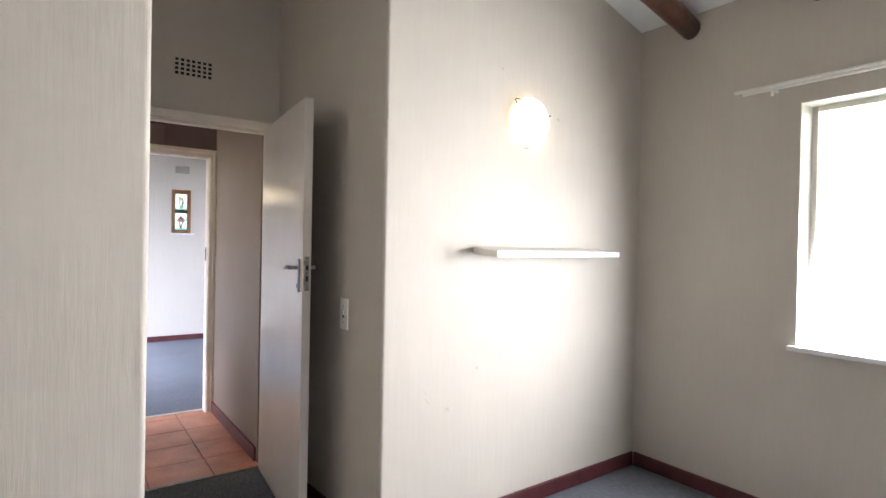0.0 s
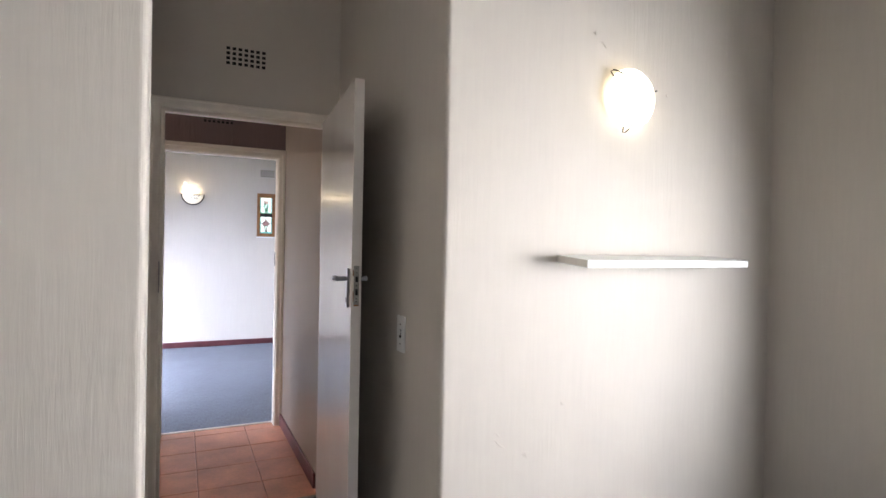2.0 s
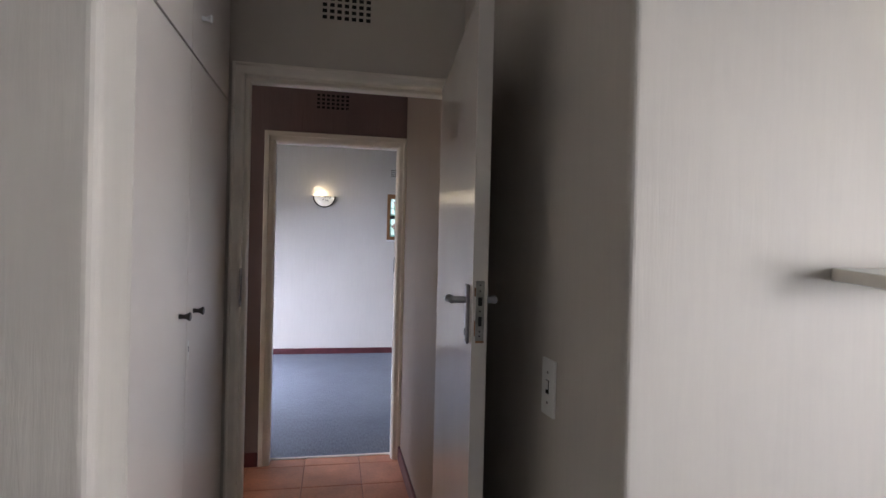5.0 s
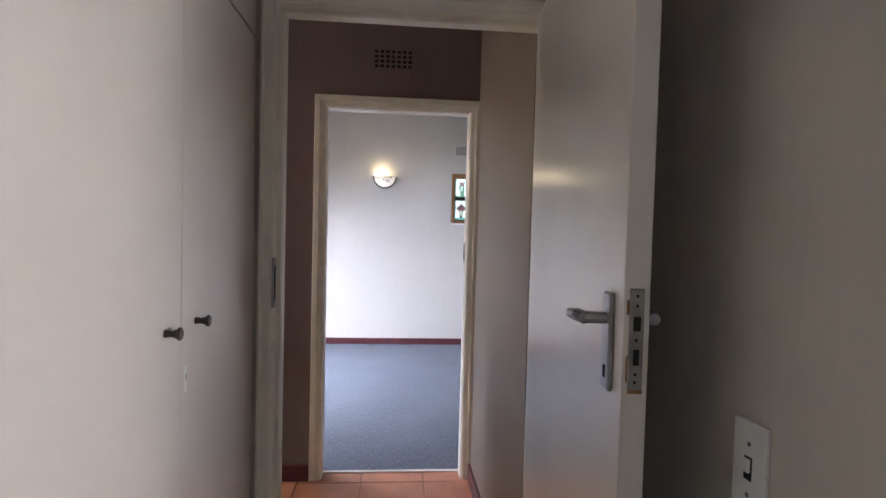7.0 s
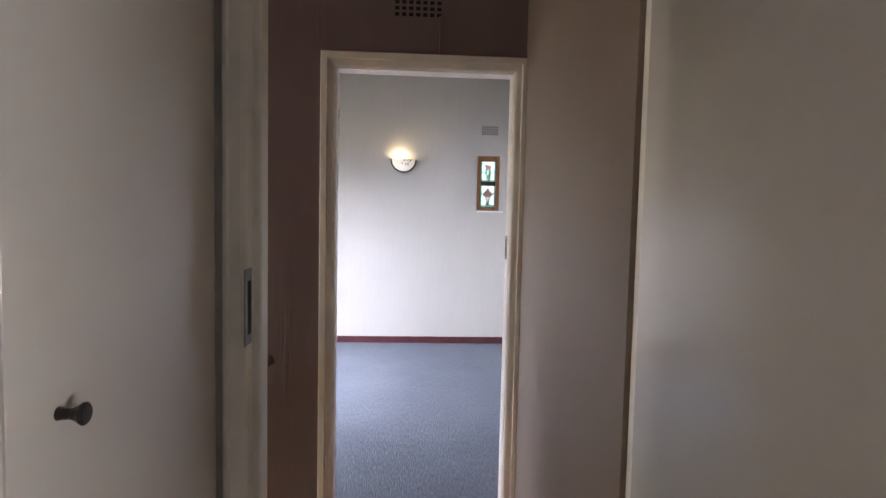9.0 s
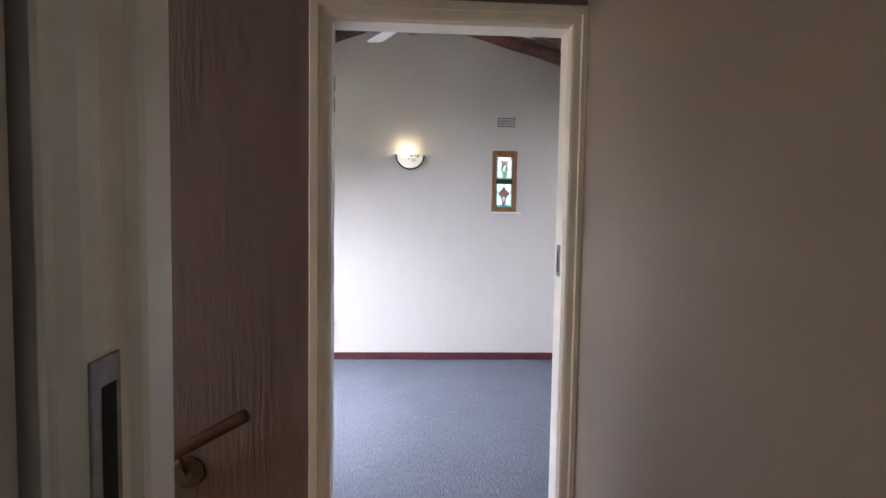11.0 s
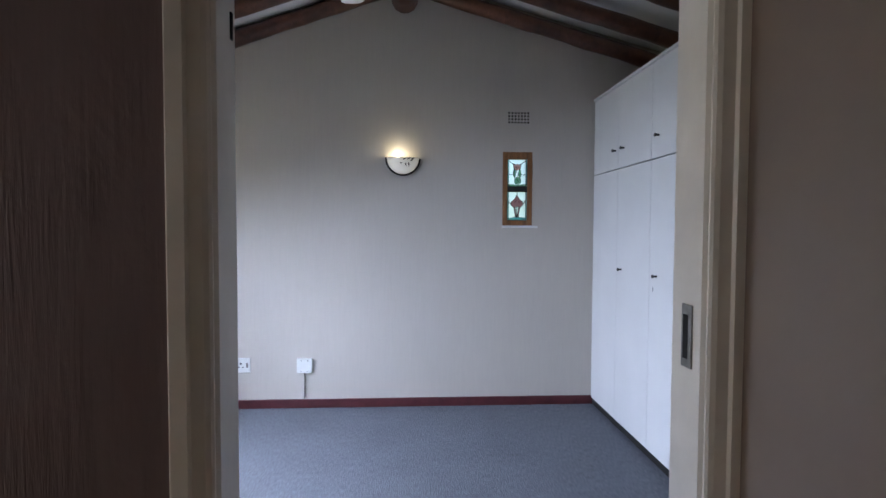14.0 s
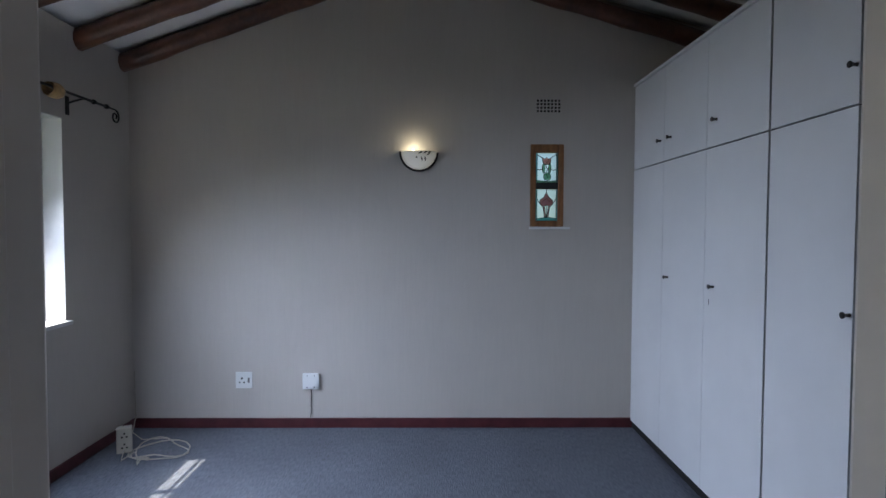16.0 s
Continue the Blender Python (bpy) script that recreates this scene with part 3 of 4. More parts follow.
air_vent(1.376, 1.546, 2.302, 2.392, 8.57, WALL, "pierced air vent painted like the wall")
bm = bmesh.new()
add_tube(bm, [(0.728, 4.974, 2.275), (0.730, 4.972, 2.20), (0.729, 4.973, 2.096)], 0.0035, 6)
tagged(put("wall_wire", bm, HALL_WALL, smooth=True), label="thin painted wire from vent to door frame", category="wire")


# ---- shelf on the wall ----
SLANT = math.degrees(math.atan2(0.058, 1.866))
shelf = empty("floating_shelf", 1.758, 2.4255, 1.352)
shelf.rotation_euler = (radians(5), 0, radians(SLANT))
tagged(shelf, label="white melamine floating shelf fixed to the wall", category="shelf")
bm = bmesh.new()
add_box(bm, 0.0, 0.937, -0.18, -0.001, 0.0, 0.030, 0.0015)
put("board", bm, PLASTIC, shelf)
# thin cream facing on the left end of the board
bm = bmesh.new()
add_box(bm, -0.0015, 0.0, -0.178, -0.002, 0.002, 0.028)
put("cream_end", bm, CREAM, shelf)["label"] = "cream end of the shelf board"


# ---- wall lamps ----
lamp = empty("wall_lamp", 2.110, 2.4345, 2.046)
lamp.rotation_euler = (0, 0, radians(SLANT))
tagged(lamp, label="round opal glass wall lamp, lit, held by three clips", category="wall lamp")
bm = bmesh.new()
R = 0.126
prof = [(R * math.sin(radians(a)), 0.028 + 0.062 * math.cos(radians(a))) for a in (90, 75, 60, 45, 30, 15, 3)]
add_lathe(bm, [(R - 0.004, 0.024)] + prof, pose(0, 0, 0, 90, 0, 0), 40)
put("shade", bm, LAMP_GLASS, lamp, smooth=True)
bm = bmesh.new()
add_lathe(bm, [(0.05, 0.0), (0.05, 0.020), (0.045, 0.024)], pose(0, 0, 0, 90, 0, 0), 20)
put("backplate", bm, PLASTIC, lamp)
for a in (135, 20, 258):
    c, s = math.cos(radians(a)), math.sin(radians(a))
    bm = bmesh.new()
    add_tube(bm, [(c * 0.05, -0.012, s * 0.05), (c * 0.146, -0.016, s * 0.146), (c * 0.149, -0.032, s * 0.149), (c * 0.142, -0.045, s * 0.142), (c * 0.115, -0.068, s * 0.115)], 0.0028, 6)
    put("clip", bm, BLACK_IRON, lamp)

lamp2 = empty("wall_lamp", 0.527, 8.57, 2.01)
tagged(lamp2, label="half-round opal glass wall uplighter with dark iron rim, lit", category="wall lamp")
bm = bmesh.new()
R = 0.128
rows = []
for i in range(9):
    th = radians(180 + 180 * i / 8)
    rows.append([(R * math.cos(th) * k, -0.012 - 0.085 * math.sqrt(max(0, 1 - k * k)) - 0.002, R * math.sin(th) * k * 1.02) for k in (1.0, 0.9, 0.75, 0.55, 0.3, 0.05)])
add_rings(bm, rows, closed=False, caps=False)
shade = put("shade", bm, LAMP_GLASS_DIM, lamp2, smooth=True)
mod = shade.modifiers.new("thickness", "SOLIDIFY")
mod.thickness = 0.004
bm = bmesh.new()
add_rings(bm, [[(math.cos(radians(a)) * r, y, math.sin(radians(a)) * r) for r, y in ((R, -0.001), (R + 0.014, -0.001), (R + 0.014, -0.024), (R, -0.024))] for a in range(178, 364, 12)])
put("rim", bm, BLACK_IRON, lamp2)
bm = bmesh.new()
for px, pz, dx, dz in ((0.0, -0.02, 0.03, 0.012), (0.035, -0.018, 0.028, 0.014), (0.068, -0.012, 0.022, 0.006), (0.02, -0.045, 0.006, -0.025), (0.045, -0.042, 0.004, -0.028), (-0.02, -0.05, 0.014, 0.006), (0.06, -0.03, 0.024, 0.014)):
    def on_glass(x, z):
        k2 = min(1, (x * x + z * z) / (R * R))
        return (x, -0.0175 - 0.085 * math.sqrt(1 - k2), z)
    add_tube(bm, [on_glass(px, pz), on_glass(px + dx / 2, pz + dz / 2 + 0.002), on_glass(px + dx, pz + dz)], [0.002, 0.006, 0.0015], 6)
put("painted_leaves", bm, BLACK_IRON, lamp2)
bm = bmesh.new()
add_lathe(bm, [(0.008, -0.05), (0.02, -0.03), (0.024, -0.012), (0.018, 0.006), (0.004, 0.014)], pose(-0.035, -0.048, 0.0), 12)
put("bulb", bm, BULB, lamp2, smooth=True)


# ---- switch and sockets ----
switch = empty("light_switch", 1.2265, 2.748, 1.060)
switch.rotation_euler = (0, 0, math.atan2(0.071, 1.203))
tagged(switch, label="white plastic light switch plate on the wall", category="light switch")
bm = bmesh.new()
add_box(bm, -0.008, 0.0, -0.036, 0.036, -0.092, 0.057, 0.002, 2)
put("plate", bm, PLASTIC, switch)
bm = bmesh.new()
add_box(bm, -0.0095, -0.007, -0.008, 0.008, -0.034, 0.002)
put("slot", bm, SHADE_BLACK, switch)
bm = bmesh.new()
add_box(bm, -0.013, -0.008, -0.006, 0.006, -0.022, 0.0, 0.001)
put("rocker", bm, PLASTIC, switch)
bm = bmesh.new()
for z in (-0.058, 0.022):
    add_lathe(bm, [(0.004, 0.0), (0.0035, 0.0012)], pose(-0.008, 0, z, 0, -90, 0), 10)
put("screws", bm, DULL_STEEL, switch)["kind"] = "stuff"

socket = empty("wall_socket", -0.745, 8.57, 0.352)
tagged(socket, label="white three-pin wall socket with a rocker switch", category="socket")
bm = bmesh.new()
add_box(bm, -0.06, 0.06, -0.011, 0.0, -0.06, 0.06, 0.003, 2)
put("plate", bm, PLASTIC, socket)
bm = bmesh.new()
for px, pz, r in ((-0.014, 0.014, 0.008), (-0.030, -0.016, 0.006), (0.002, -0.016, 0.006)):
    add_lathe(bm, [(r, 0.0), (r, 0.001)], pose(px, -0.0115, pz, 90, 0, 0), 10)
put("pin_holes", bm, SHADE_BLACK, socket)["kind"] = "stuff"
bm = bmesh.new()
add_box(bm, 0.028, 0.042, -0.015, -0.010, -0.018, 0.018, 0.001)
put("rocker", bm, DULL_STEEL, socket)

outlet = empty("blank_outlet", -0.257, 8.57, 0.345)
tagged(outlet, label="white blank telephone outlet box with a cable below", category="outlet")
bm = bmesh.new()
add_box(bm, -0.06, 0.06, -0.024, 0.0, -0.058, 0.058, 0.005, 2)
put("cover", bm, PLASTIC, outlet)
bm = bmesh.new()
for px in (-0.026, 0.026):
    for pz in (-0.042, 0.042):
        add_lathe(bm, [(0.0045, 0.0), (0.004, 0.001)], pose(px, -0.0242, pz, 90, 0, 0), 8)
put("screws", bm, SHADE_BLACK, outlet)["kind"] = "stuff"
bm = bmesh.new()
add_tube(bm, [(-0.001, -0.006, -0.055), (0.001, -0.006, -0.11), (-0.001, -0.008, -0.18), (0.001, -0.01, -0.235), (-0.004, -0.022, -0.262)], 0.0035, 6)
put("cable", bm, KNOB, outlet)

# adaptor and loose cable on the carpet
block = empty("plug_adaptor", -1.372, 8.13, 0.0)
block.rotation_euler = (0, 0, radians(28))
tagged(block, label="ivory plastic multi-plug adaptor standing on the carpet", category="adaptor")
bm = bmesh.new()
add_box(bm, -0.045, 0.045, -0.03, 0.03, 0.0, 0.165, 0.006, 2)
put("body", bm, IVORY, block)
bm = bmesh.new()
for z in (0.045, 0.115):
    for px, pz in ((0.0, 0.014), (-0.013, -0.008), (0.013, -0.008)):
        add_lathe(bm, [(0.006, 0.0), (0.006, 0.0015)], pose(px, -0.030, z + pz, 90, 0, 0), 8)
put("pin_holes", bm, SHADE_BLACK, block)["kind"] = "stuff"
cord = []
for i in range(46):
    a = radians(200 + i * 17)
    r = 0.125 + 0.03 * math.sin(i * 0.7)
    cord.append((-1.13 + r * 1.25 * math.cos(a) + 0.03 * math.sin(i * 0.31), 8.10 + r * 1.5 * math.sin(a) + 0.04 * math.cos(i * 0.23), 0.006 + 0.035 * (0.5 + 0.5 * math.sin(i * 0.55))))
bm = bmesh.new()
add_tube(bm, [(-1.36, 8.10, 0.02), (-1.31, 7.98, 0.006)] + cord + [(-1.20, 8.02, 0.012)], 0.0045, 6)
add_tube(bm, [(-1.21, 8.01, 0.012), (-1.15, 7.995, 0.012)], 0.012, 8)
tagged(put("loose_cable", bm, IVORY, smooth=True), label="ivory cable lying in loose loops on the carpet", category="cable")
bm = bmesh.new()
add_tube(bm, [(-1.532, 8.552, 0.42), (-1.53, 8.55, 0.22), (-1.515, 8.53, 0.09), (-1.48, 8.42, 0.02), (-1.36, 8.32, 0.008), (-1.20, 8.34, 0.008)], 0.0035, 6)
tagged(put("thin_cable", bm, IVORY, smooth=True), label="thin white cable hanging down the room corner", category="cable")


# ---- stained glass window in the far wall ----
art = empty("stained_glass_window", 1.456, 8.57, 1.478)
tagged(art, label="narrow stained glass window in a varnished wooden frame", category="window")
W2, HT = 0.1205, 0.594
M1, M2 = 0.272, 0.318
bm = bmesh.new()
add_box(bm, -W2, -W2 + 0.040, -0.006, 0.05, 0.0, HT, 0.003)
add_box(bm, W2 - 0.040, W2, -0.006, 0.05, 0.0, HT, 0.003)
add_box(bm, -W2 + 0.040, W2 - 0.040, -0.005, 0.05, 0.0, 0.042, 0.003)
add_box(bm, -W2 + 0.040, W2 - 0.040, -0.005, 0.05, HT - 0.058, HT, 0.003)
put("frame", bm, FRAME_WOOD, art)
bm = bmesh.new()
add_box(bm, -W2 + 0.040, W2 - 0.040, -0.002, 0.05, M1, M2, 0.003)
put("rail", bm, LEAD, art)
MILK_GLASS = glass("milky_cathedral_glass", (0.52, 0.60, 0.62), 0.45)
TEAL_GLASS = glass("teal_cathedral_glass", (0.05, 0.28, 0.30), 0.3)
GREEN_GLASS = glass("green_cathedral_glass", (0.10, 0.27, 0.15), 0.3)
ROSE_GLASS = glass("rose_cathedral_glass", (0.45, 0.17, 0.14), 0.3)
PLUM_GLASS = glass("plum_cathedral_glass", (0.25, 0.085, 0.095), 0.3)
PW = W2 - 0.040
for z0, z1 in ((0.042, M1), (M2, HT - 0.058)):
    box("pane", -PW, PW, 0.020, 0.024, z0, z1, MILK_GLASS, art).visible_shadow = False


def glass_piece(outline, mat, cz, name="glass_piece"):
    bm = bmesh.new()
    add_prism(bm, [(x, z + cz) for x, z in outline], 0.013, 0.017)
    put(name, bm, mat, art).visible_shadow = False
    lines.append([(x, 0.015, z + cz) for x, z in outline] + [(outline[0][0], 0.015, outline[0][1] + cz)])


def oval(cx, cz, a, b, n=14, dent=0.0):
    return [(cx + a * math.cos(2 * math.pi * i / n) * (1 - dent * max(0, math.sin(2 * math.pi * i / n)) ** 4), cz + b * math.sin(2 * math.pi * i / n)) for i in range(n)]


lines = []
glass_piece([(-0.032, 0.184), (-0.028, 0.150), (-0.016, 0.134), (0.016, 0.134), (0.028, 0.150), (0.032, 0.184), (0.014, 0.170), (0.0, 0.184), (-0.014, 0.170)], ROSE_GLASS, M2)
glass_piece(oval(-0.022, 0.104, 0.009, 0.034), GREEN_GLASS, M2)
glass_piece(oval(0.022, 0.104, 0.009, 0.034), GREEN_GLASS, M2)
glass_piece(oval(0.004, 0.045, 0.026, 0.028), GREEN_GLASS, M2)
glass_piece([(-PW, 0.0), (PW, 0.0), (PW, 0.016), (0.0, 0.010), (-PW, 0.018)], GREEN_GLASS, M2)
glass_piece([(0.0, 0.205), (0.018, 0.172), (0.046, 0.150), (0.048, 0.125), (0.030, 0.105), (0.006, 0.108), (0.0, 0.116), (-0.006, 0.108), (-0.030, 0.105), (-0.048, 0.125), (-0.046, 0.150), (-0.018, 0.172)], PLUM_GLASS, 0.042)
glass_piece([(-0.024, 0.102), (-0.014, 0.102), (-0.004, 0.025), (-0.012, 0.025)], PLUM_GLASS, 0.042)
glass_piece([(0.024, 0.102), (0.014, 0.102), (0.004, 0.025), (0.012, 0.025)], PLUM_GLASS, 0.042)
glass_piece([(-PW, 0.0), (PW, 0.0), (PW, 0.014), (0.02, 0.024), (-0.02, 0.022), (-PW, 0.012)], TEAL_GLASS, 0.042)
for z0, z1 in ((0.0, 0.230), (M2 - 0.042, HT - 0.1)):
    glass_piece([(-PW, z0), (-PW + 0.011, z0), (-PW + 0.011, z1), (-PW, z1)], TEAL_GLASS, 0.042, "border_glass")
    glass_piece([(PW, z0), (PW - 0.009, z0), (PW - 0.009, z1), (PW, z1)], TEAL_GLASS, 0.042, "border_glass")
lines += [[(-PW + 0.01, 0.015, M2 + 0.205), (-0.04, 0.015, M2 + 0.185), (-0.024, 0.015, M2 + 0.175)], [(PW - 0.01, 0.015, M2 + 0.205), (0.045, 0.015, M2 + 0.19), (0.024, 0.015, M2 + 0.175)],
          [(-PW + 0.01, 0.015, M2 + 0.10), (-0.05, 0.015, M2 + 0.092), (-0.03, 0.015, M2 + 0.10)], [(PW - 0.01, 0.015, M2 + 0.10), (0.05, 0.015, M2 + 0.09), (0.03, 0.015, M2 + 0.10)],
          [(-PW + 0.01, 0.015, 0.205), (-0.06, 0.015, 0.185), (-0.046, 0.015, 0.17)], [(PW - 0.01, 0.015, 0.205), (0.06, 0.015, 0.185), (0.046, 0.015, 0.17)],
          [(-0.014, 0.015, M2 + 0.16), (0.0, 0.015, M2 + 0.145), (0.014, 0.015, M2 + 0.16)], [(-0.01, 0.015, M2 + 0.13), (0.008, 0.015, M2 + 0.10), (-0.006, 0.015, M2 + 0.07), (0.01, 0.015, M2 + 0.035)], [(-0.03, 0.015, 0.18), (0.0, 0.015, 0.205), (0.03, 0.015, 0.18)], [(0.0, 0.015, 0.247), (0.0, 0.015, M1)], [(0.0, 0.015, 0.15), (0.0, 0.015, 0.06)]]
bm = bmesh.new()
for ln in lines:
    add_tube(bm, ln, 0.0028, 5)
put("lead_lines", bm, LEAD, art)
box("sill", -W2 - 0.006, W2 + 0.045, -0.028, 0.0, -0.020, -0.002, CUPBOARD, art, bevel=0.003)
box("reveal", -W2 - 0.0, W2, 0.055, 0.22, -0.001, 0.006, CUPBOARD, art)


# ---- ceiling fan ----
fan = empty("ceiling_fan", 0.57, 6.40, 2.50)
tagged(fan, label="white three-blade ceiling fan hanging from the ridge pole", category="ceiling fan")
bm = bmesh.new()
add_lathe(bm, [(0.012, 0.0), (0.055, 0.002), (0.078, 0.016), (0.085, 0.04), (0.10, 0.055), (0.108, 0.075), (0.108, 0.105), (0.07, 0.13), (0.03, 0.15), (0.02, 0.16)], Matrix.Identity(4), 28)
put("motor", bm, FAN_WHITE, fan, smooth=True)
bm = bmesh.new()
add_lathe(bm, [(0.026, -0.002), (0.026, 0.003)], Matrix.Identity(4), 18)
put("cap_ring", bm, DULL_STEEL, fan)
bm = bmesh.new()
add_tube(bm, [(0, 0, 0.15), (0, 0, 0.58)], 0.011, 10)
add_lathe(bm, [(0.03, 0.56), (0.055, 0.59), (0.06, 0.64)], Matrix.Identity(4), 18)
put("down_rod", bm, FAN_WHITE, fan)
for a in (-2, 118, 238):
    bm = bmesh.new()
    m = pose(0, 0, 0.078, 0, 0, a)
    outline = [(0.17, -0.040), (0.40, -0.050), (0.58, -0.058), (0.605, -0.050), (0.62, -0.025), (0.62, 0.025), (0.605, 0.050), (0.58, 0.058), (0.40, 0.050), (0.17, 0.040)]
    tilt = pose(0, 0, 0, -9, 0, 0)
    add_rings(bm, [[m @ tilt @ Vector((x, y, h)) for x, y in outline] for h in (-0.003, 0.003)])
    put("blade", bm, FAN_WHITE, fan)
    bm = bmesh.new()
    pts = [m @ Vector(p) for p in ((0.08, 0, 0.0), (0.13, 0, -0.006), (0.20, 0, -0.008))]
    add_tube(bm, pts, [0.018, 0.014, 0.012], 8)
    put("blade_arm", bm, FAN_WHITE, fan)


# ---- windows ----
def casement(name, x, y0, y1, z0, z1, mullions, label):
    ob = empty(name, x, (y0 + y1) / 2, z0)
    tagged(ob, label=label, category="window", kind="structure")
    w, h, f = (y1 - y0) / 2, z1 - z0, 0.035
    bm = bmesh.new()
    add_box(bm, -0.02, 0.02, -w, -w + f, 0, h, 0.003)
    add_box(bm, -0.02, 0.02, w - f, w, 0, h, 0.003)
    add_box(bm, -0.02, 0.02, -w + f, w - f, 0, f, 0.003)
    add_box(bm, -0.02, 0.02, -w + f, w - f, h - f, h, 0.003)
    for m in mullions:
        add_box(bm, -0.019, 0.019, m - (y0 + y1) / 2 - 0.018, m - (y0 + y1) / 2 + 0.018, f, h - f, 0.003)
    put("frame", bm, ENAMEL, ob)
    edges = [y0 + f] + [v for m in mullions for v in (m - 0.018, m + 0.018)] + [y1 - f]
    for a, b in zip(edges[::2], edges[1::2]):
        p = box("pane", -0.002, 0.002, a - (y0 + y1) / 2, b - (y0 + y1) / 2, f, h - f, PANE, ob)
        p.visible_shadow = False
    return ob


win1 = casement("window_1", 3.27, 0.14, 1.53, 0.91, 2.14, (0.62,), "white framed bedroom window with bright daylight")
win2 = casement("window_2", -1.70, 5.85, 7.86, 0.90, 2.105, (6.45, 7.40), "white framed window with burglar bars")
# unseen window, added as the source of the passage light
casement("unseen_stair_window", -2.32, 3.95, 4.80, 1.05, 1.95, (), "unseen white framed window added over the stairs to light the passage")
bm = bmesh.new()
for k in range(9):
    z = 0.09 + k * 0.125
    add_tube(bm, [(0.045, -0.97, z), (0.045, 0.97, z)], 0.009, 6)
put("burglar_bars", bm, ENAMEL, win2)


def reveal_lining(name, x0, x1, y0, y1, z0, z1, sill_x0, sill_x1):
    """White painted lining and sill board round a window opening."""
    bm = bmesh.new()
    add_box(bm, x0, x1, y1 - 0.006, y1 - 0.001, z0 + 0.01, z1)
    add_box(bm, x0, x1, y0 + 0.001, y0 + 0.006, z0 + 0.01, z1)
    add_box(bm, x0, x1, y0 + 0.006, y1 - 0.006, z1 - 0.006, z1 - 0.001)
    put(name, bm, CUPBOARD)["kind"] = "structure"
    tagged(box("window_sill", sill_x0, sill_x1, y0 - 0.03, y1 + 0.03, z0 - 0.022, z0 + 0.004, CUPBOARD, bevel=0.005, segments=2), label="white painted window sill", category="sill", kind="structure")


reveal_lining("trim", 3.128, 3.25, 0.14, 1.53, 0.91, 2.14, 3.10, 3.245)
reveal_lining("trim", -1.68, -1.548, 5.85, 7.86, 0.90, 2.105, -1.675, -1.525)

# curtain rails
rail = empty("curtain_rail", 3.05, 0.4, 2.232)
tagged(rail, label="white double curtain rail above the window", category="curtain rail")
bm = bmesh.new()
add_tube(bm, [(0.0, 1.42, 0.0), (0.0, -1.5, 0.0)], 0.0095, 8)
add_tube(bm, [(0.045, 1.40, -0.004), (0.045, -1.5, -0.004)], 0.0095, 8)
put("rods", bm, PLASTIC, rail, smooth=True)
for y in (1.24, -1.3):
    bm = bmesh.new()
    add_box(bm, -0.006, 0.079, y - 0.008, y + 0.008, -0.022, -0.010, 0.002)
    add_tube(bm, [(0.02, y, -0.018), (0.02, y, -0.045)], 0.008, 8)
    put("bracket", bm, PLASTIC, rail)

rod = empty("curtain_rod", -1.45, 6.985, 2.23)
tagged(rod, label="black iron curtain rod with scroll end and wooden ring", category="curtain rod")
bm = bmesh.new()
add_tube(bm, [(0, -1.25, 0.0), (0, 1.19, 0.0)], 0.008, 8)
scroll = []
for i in range(26):
    a = radians(90 - i * 20)
    r = 0.046 * (1 - i / 34)
    scroll.append((0.0, 1.245 + r * math.cos(a), -0.046 + r * math.sin(a)))
add_tube(bm, [(0, 1.19, 0.0), (0, 1.22, 0.0)] + scroll, 0.0055, 6)
put("rod", bm, BLACK_IRON, rod, smooth=True)
bm = bmesh.new()
for y in (1.02, 1.15):
    add_lathe(bm, [(0.008, -0.012), (0.015, -0.006), (0.015, 0.006), (0.008, 0.012)], pose(0, y, 0, 90, 0, 0), 10)
put("collars", bm, BLACK_IRON, rod)["kind"] = "stuff"
bm = bmesh.new()
add_tube(bm, [(0, 0.92, -0.004), (-0.06, 0.92, -0.02), (-0.095, 0.92, -0.03)], 0.006, 6)
add_box(bm, -0.100, -0.092, 0.905, 0.935, -0.10, 0.01, 0.002)
put("bracket", bm, BLACK_IRON, rod)
bm = bmesh.new()
ring = [[(0.038 * math.cos(2 * math.pi * i / 16) * k, 0.67 + d, 0.038 * math.sin(2 * math.pi * i / 16) * k - 0.016) for i in range(16)] for k, d in ((1.0, -0.045), (1.15, -0.02), (1.15, 0.02), (0.9, 0.045), (0.75, 0.045), (0.75, -0.045))]
add_rings(bm, ring, caps=False)
put("ring", bm, RING_WOOD, rod, smooth=True)


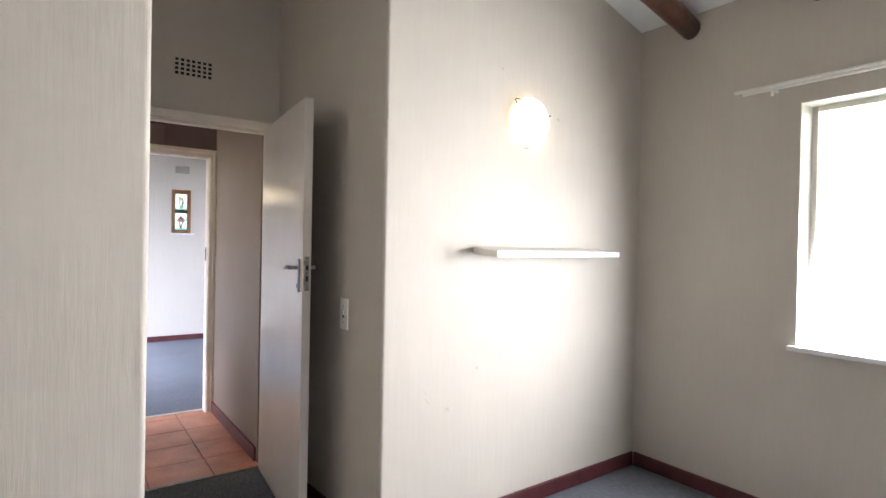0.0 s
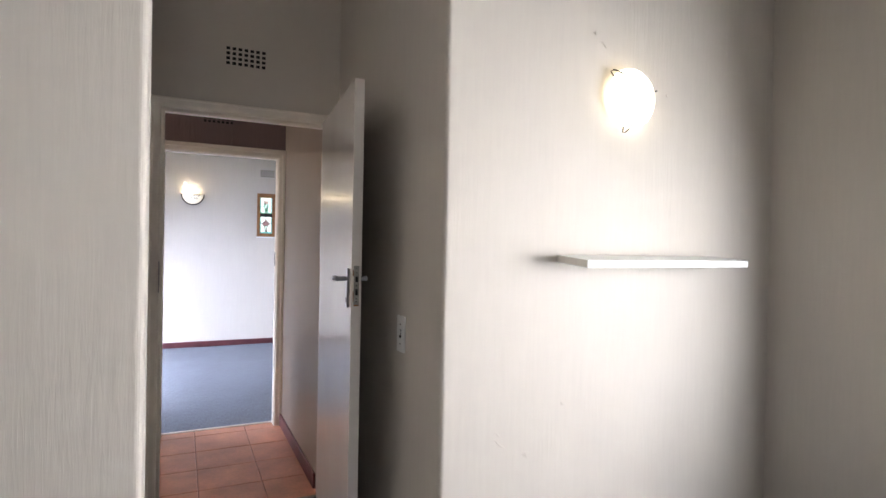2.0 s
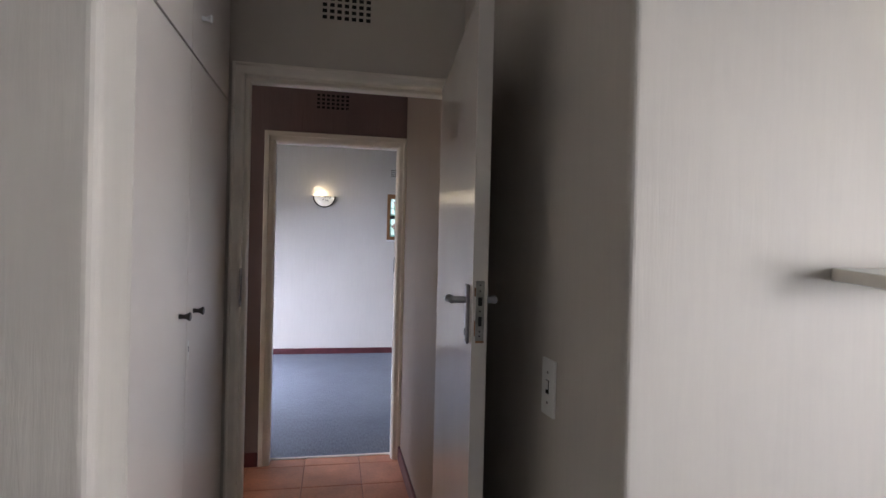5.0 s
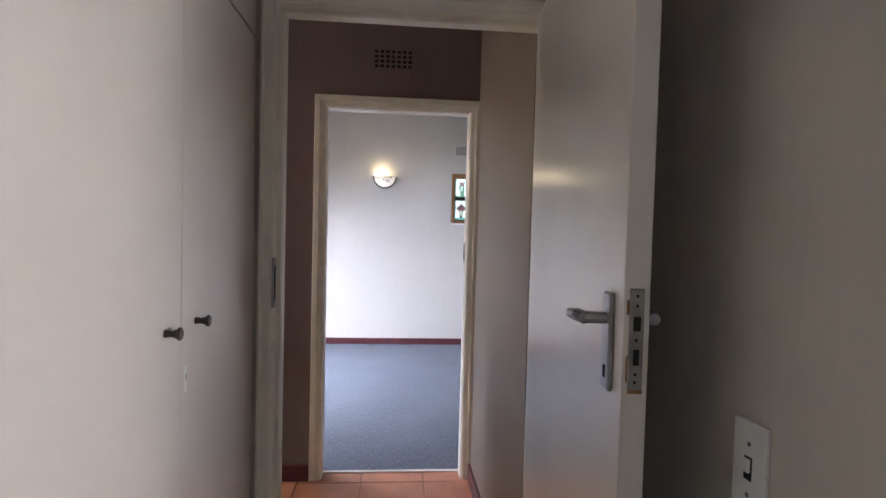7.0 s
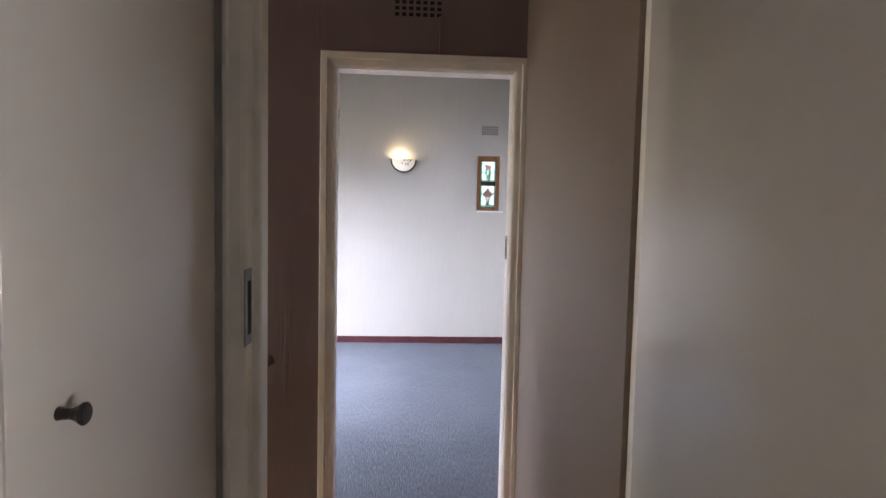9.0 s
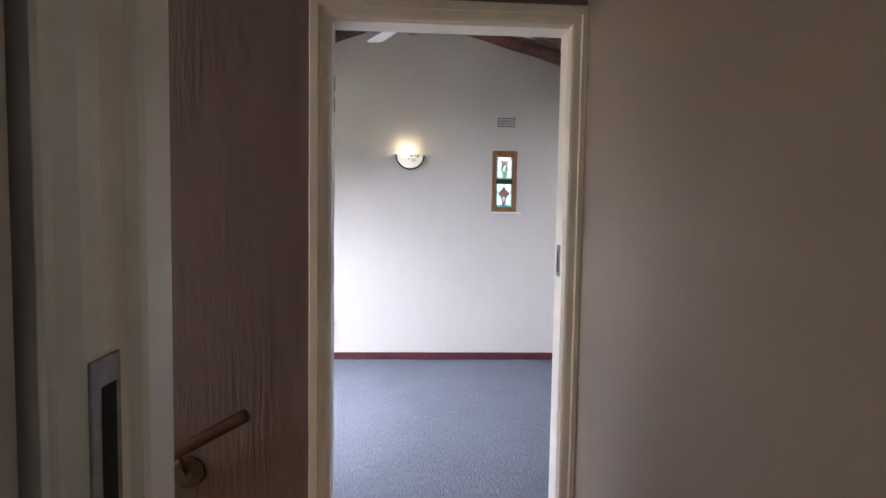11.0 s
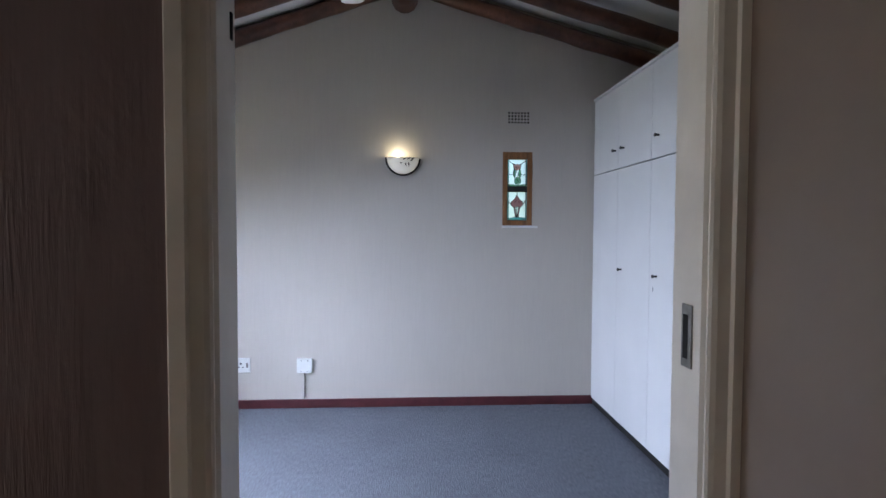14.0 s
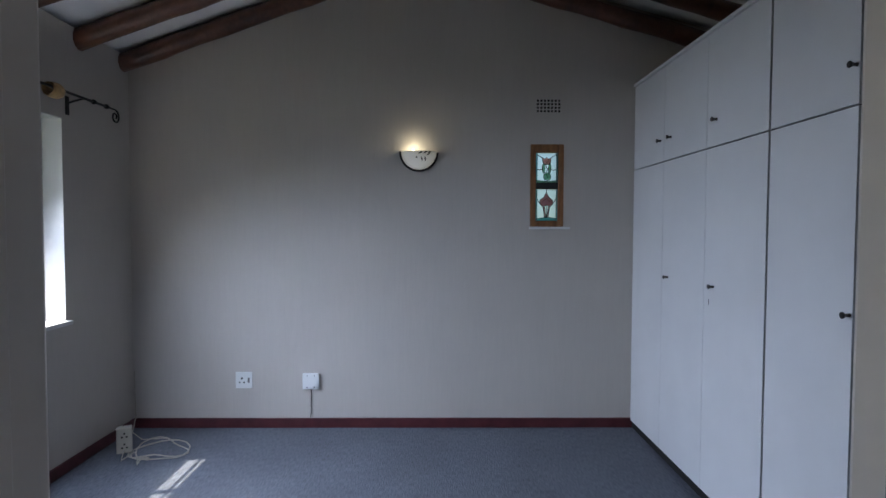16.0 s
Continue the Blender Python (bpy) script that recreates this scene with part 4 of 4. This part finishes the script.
# ---- stair handrail in the passage ----
hand = empty("stair_handrail", 0.035, 4.91, 0.785)
tagged(hand, label="round dark wooden stair handrail on wall brackets", category="handrail")
bm = bmesh.new()
S = 0.55
add_tube(bm, [(0.004, 0, 0.002), (0.0, 0, 0.0), (-0.5, 0, -0.5 * S), (-1.9, 0, -1.9 * S)], [0.017, 0.021, 0.021, 0.021], 14)
put("rail", bm, DARK_WOOD, hand, smooth=True)
for x in (-0.205, -1.5):
    bm = bmesh.new()
    add_lathe(bm, [(0.054, 0.0), (0.054, 0.012), (0.046, 0.022), (0.02, 0.026)], pose(x, 0.069, x * S - 0.10, 90, 0, 0), 24)
    add_tube(bm, [(x, 0.05, x * S - 0.10), (x, 0.015, x * S - 0.06), (x, 0.0, x * S - 0.015)], 0.008, 8)
    put("bracket", bm, DARK_WOOD, hand)


# ---- terracotta tiles on the passage floor ----
TILE_X, TILE_Y = 0.345, 0.315
rng = random.Random(5)


def tile_data(wide, long):
    bm = bmesh.new()
    add_box(bm, -wide / 2 + 0.0018, wide / 2 - 0.0018, -long / 2 + 0.0018, long / 2 - 0.0018, -0.009, 0.0, 0.003)
    ob = put("tile", bm, TERRACOTTA)
    data = ob.data
    bpy.data.objects.remove(ob)
    return data


full, cut = tile_data(TILE_X, TILE_Y), tile_data(TILE_X, 0.135)
for i in range(4):
    for j in range(5):
        t_ = new("tile", full if j < 4 else cut)
        t_.parent = passage_floor
        x, y = 0.3325 + TILE_X * (i - 1), (3.8425 + TILE_Y * j if j < 4 else 5.0125)
        t_.location = (x, y, rng.uniform(-0.0012, 0.0004))
        t_.rotation_euler = (rng.uniform(-0.002, 0.002), rng.uniform(-0.002, 0.002), rng.uniform(-0.003, 0.003))


# ---- small raised blemishes in the plaster ----
rng = random.Random(9)
bm = bmesh.new()
for x, z, w in ((1.50, 0.66, 0.05), (1.49, 0.70, 0.03), (1.80, 0.78, 0.012), (1.98, 2.26, 0.03), (1.93, 2.30, 0.012), (1.62, 0.60, 0.02), (2.36, 2.10, 0.02)):
    y = 2.409 + 0.0311 * (x - 1.264) - 0.001
    pts = [(x + w * (k / 4 - 0.5) + rng.uniform(-0.006, 0.006), y, z + w * 0.7 * (0.5 - k / 4) + rng.uniform(-0.008, 0.008)) for k in range(5)]
    add_tube(bm, pts, [0.0006, 0.0022, 0.003, 0.002, 0.0006], 6)
tagged(put("plaster_blemish", bm, WALL, smooth=True), label="small raised cracks and chips in the wall plaster", category="wall flaw", kind="stuff")
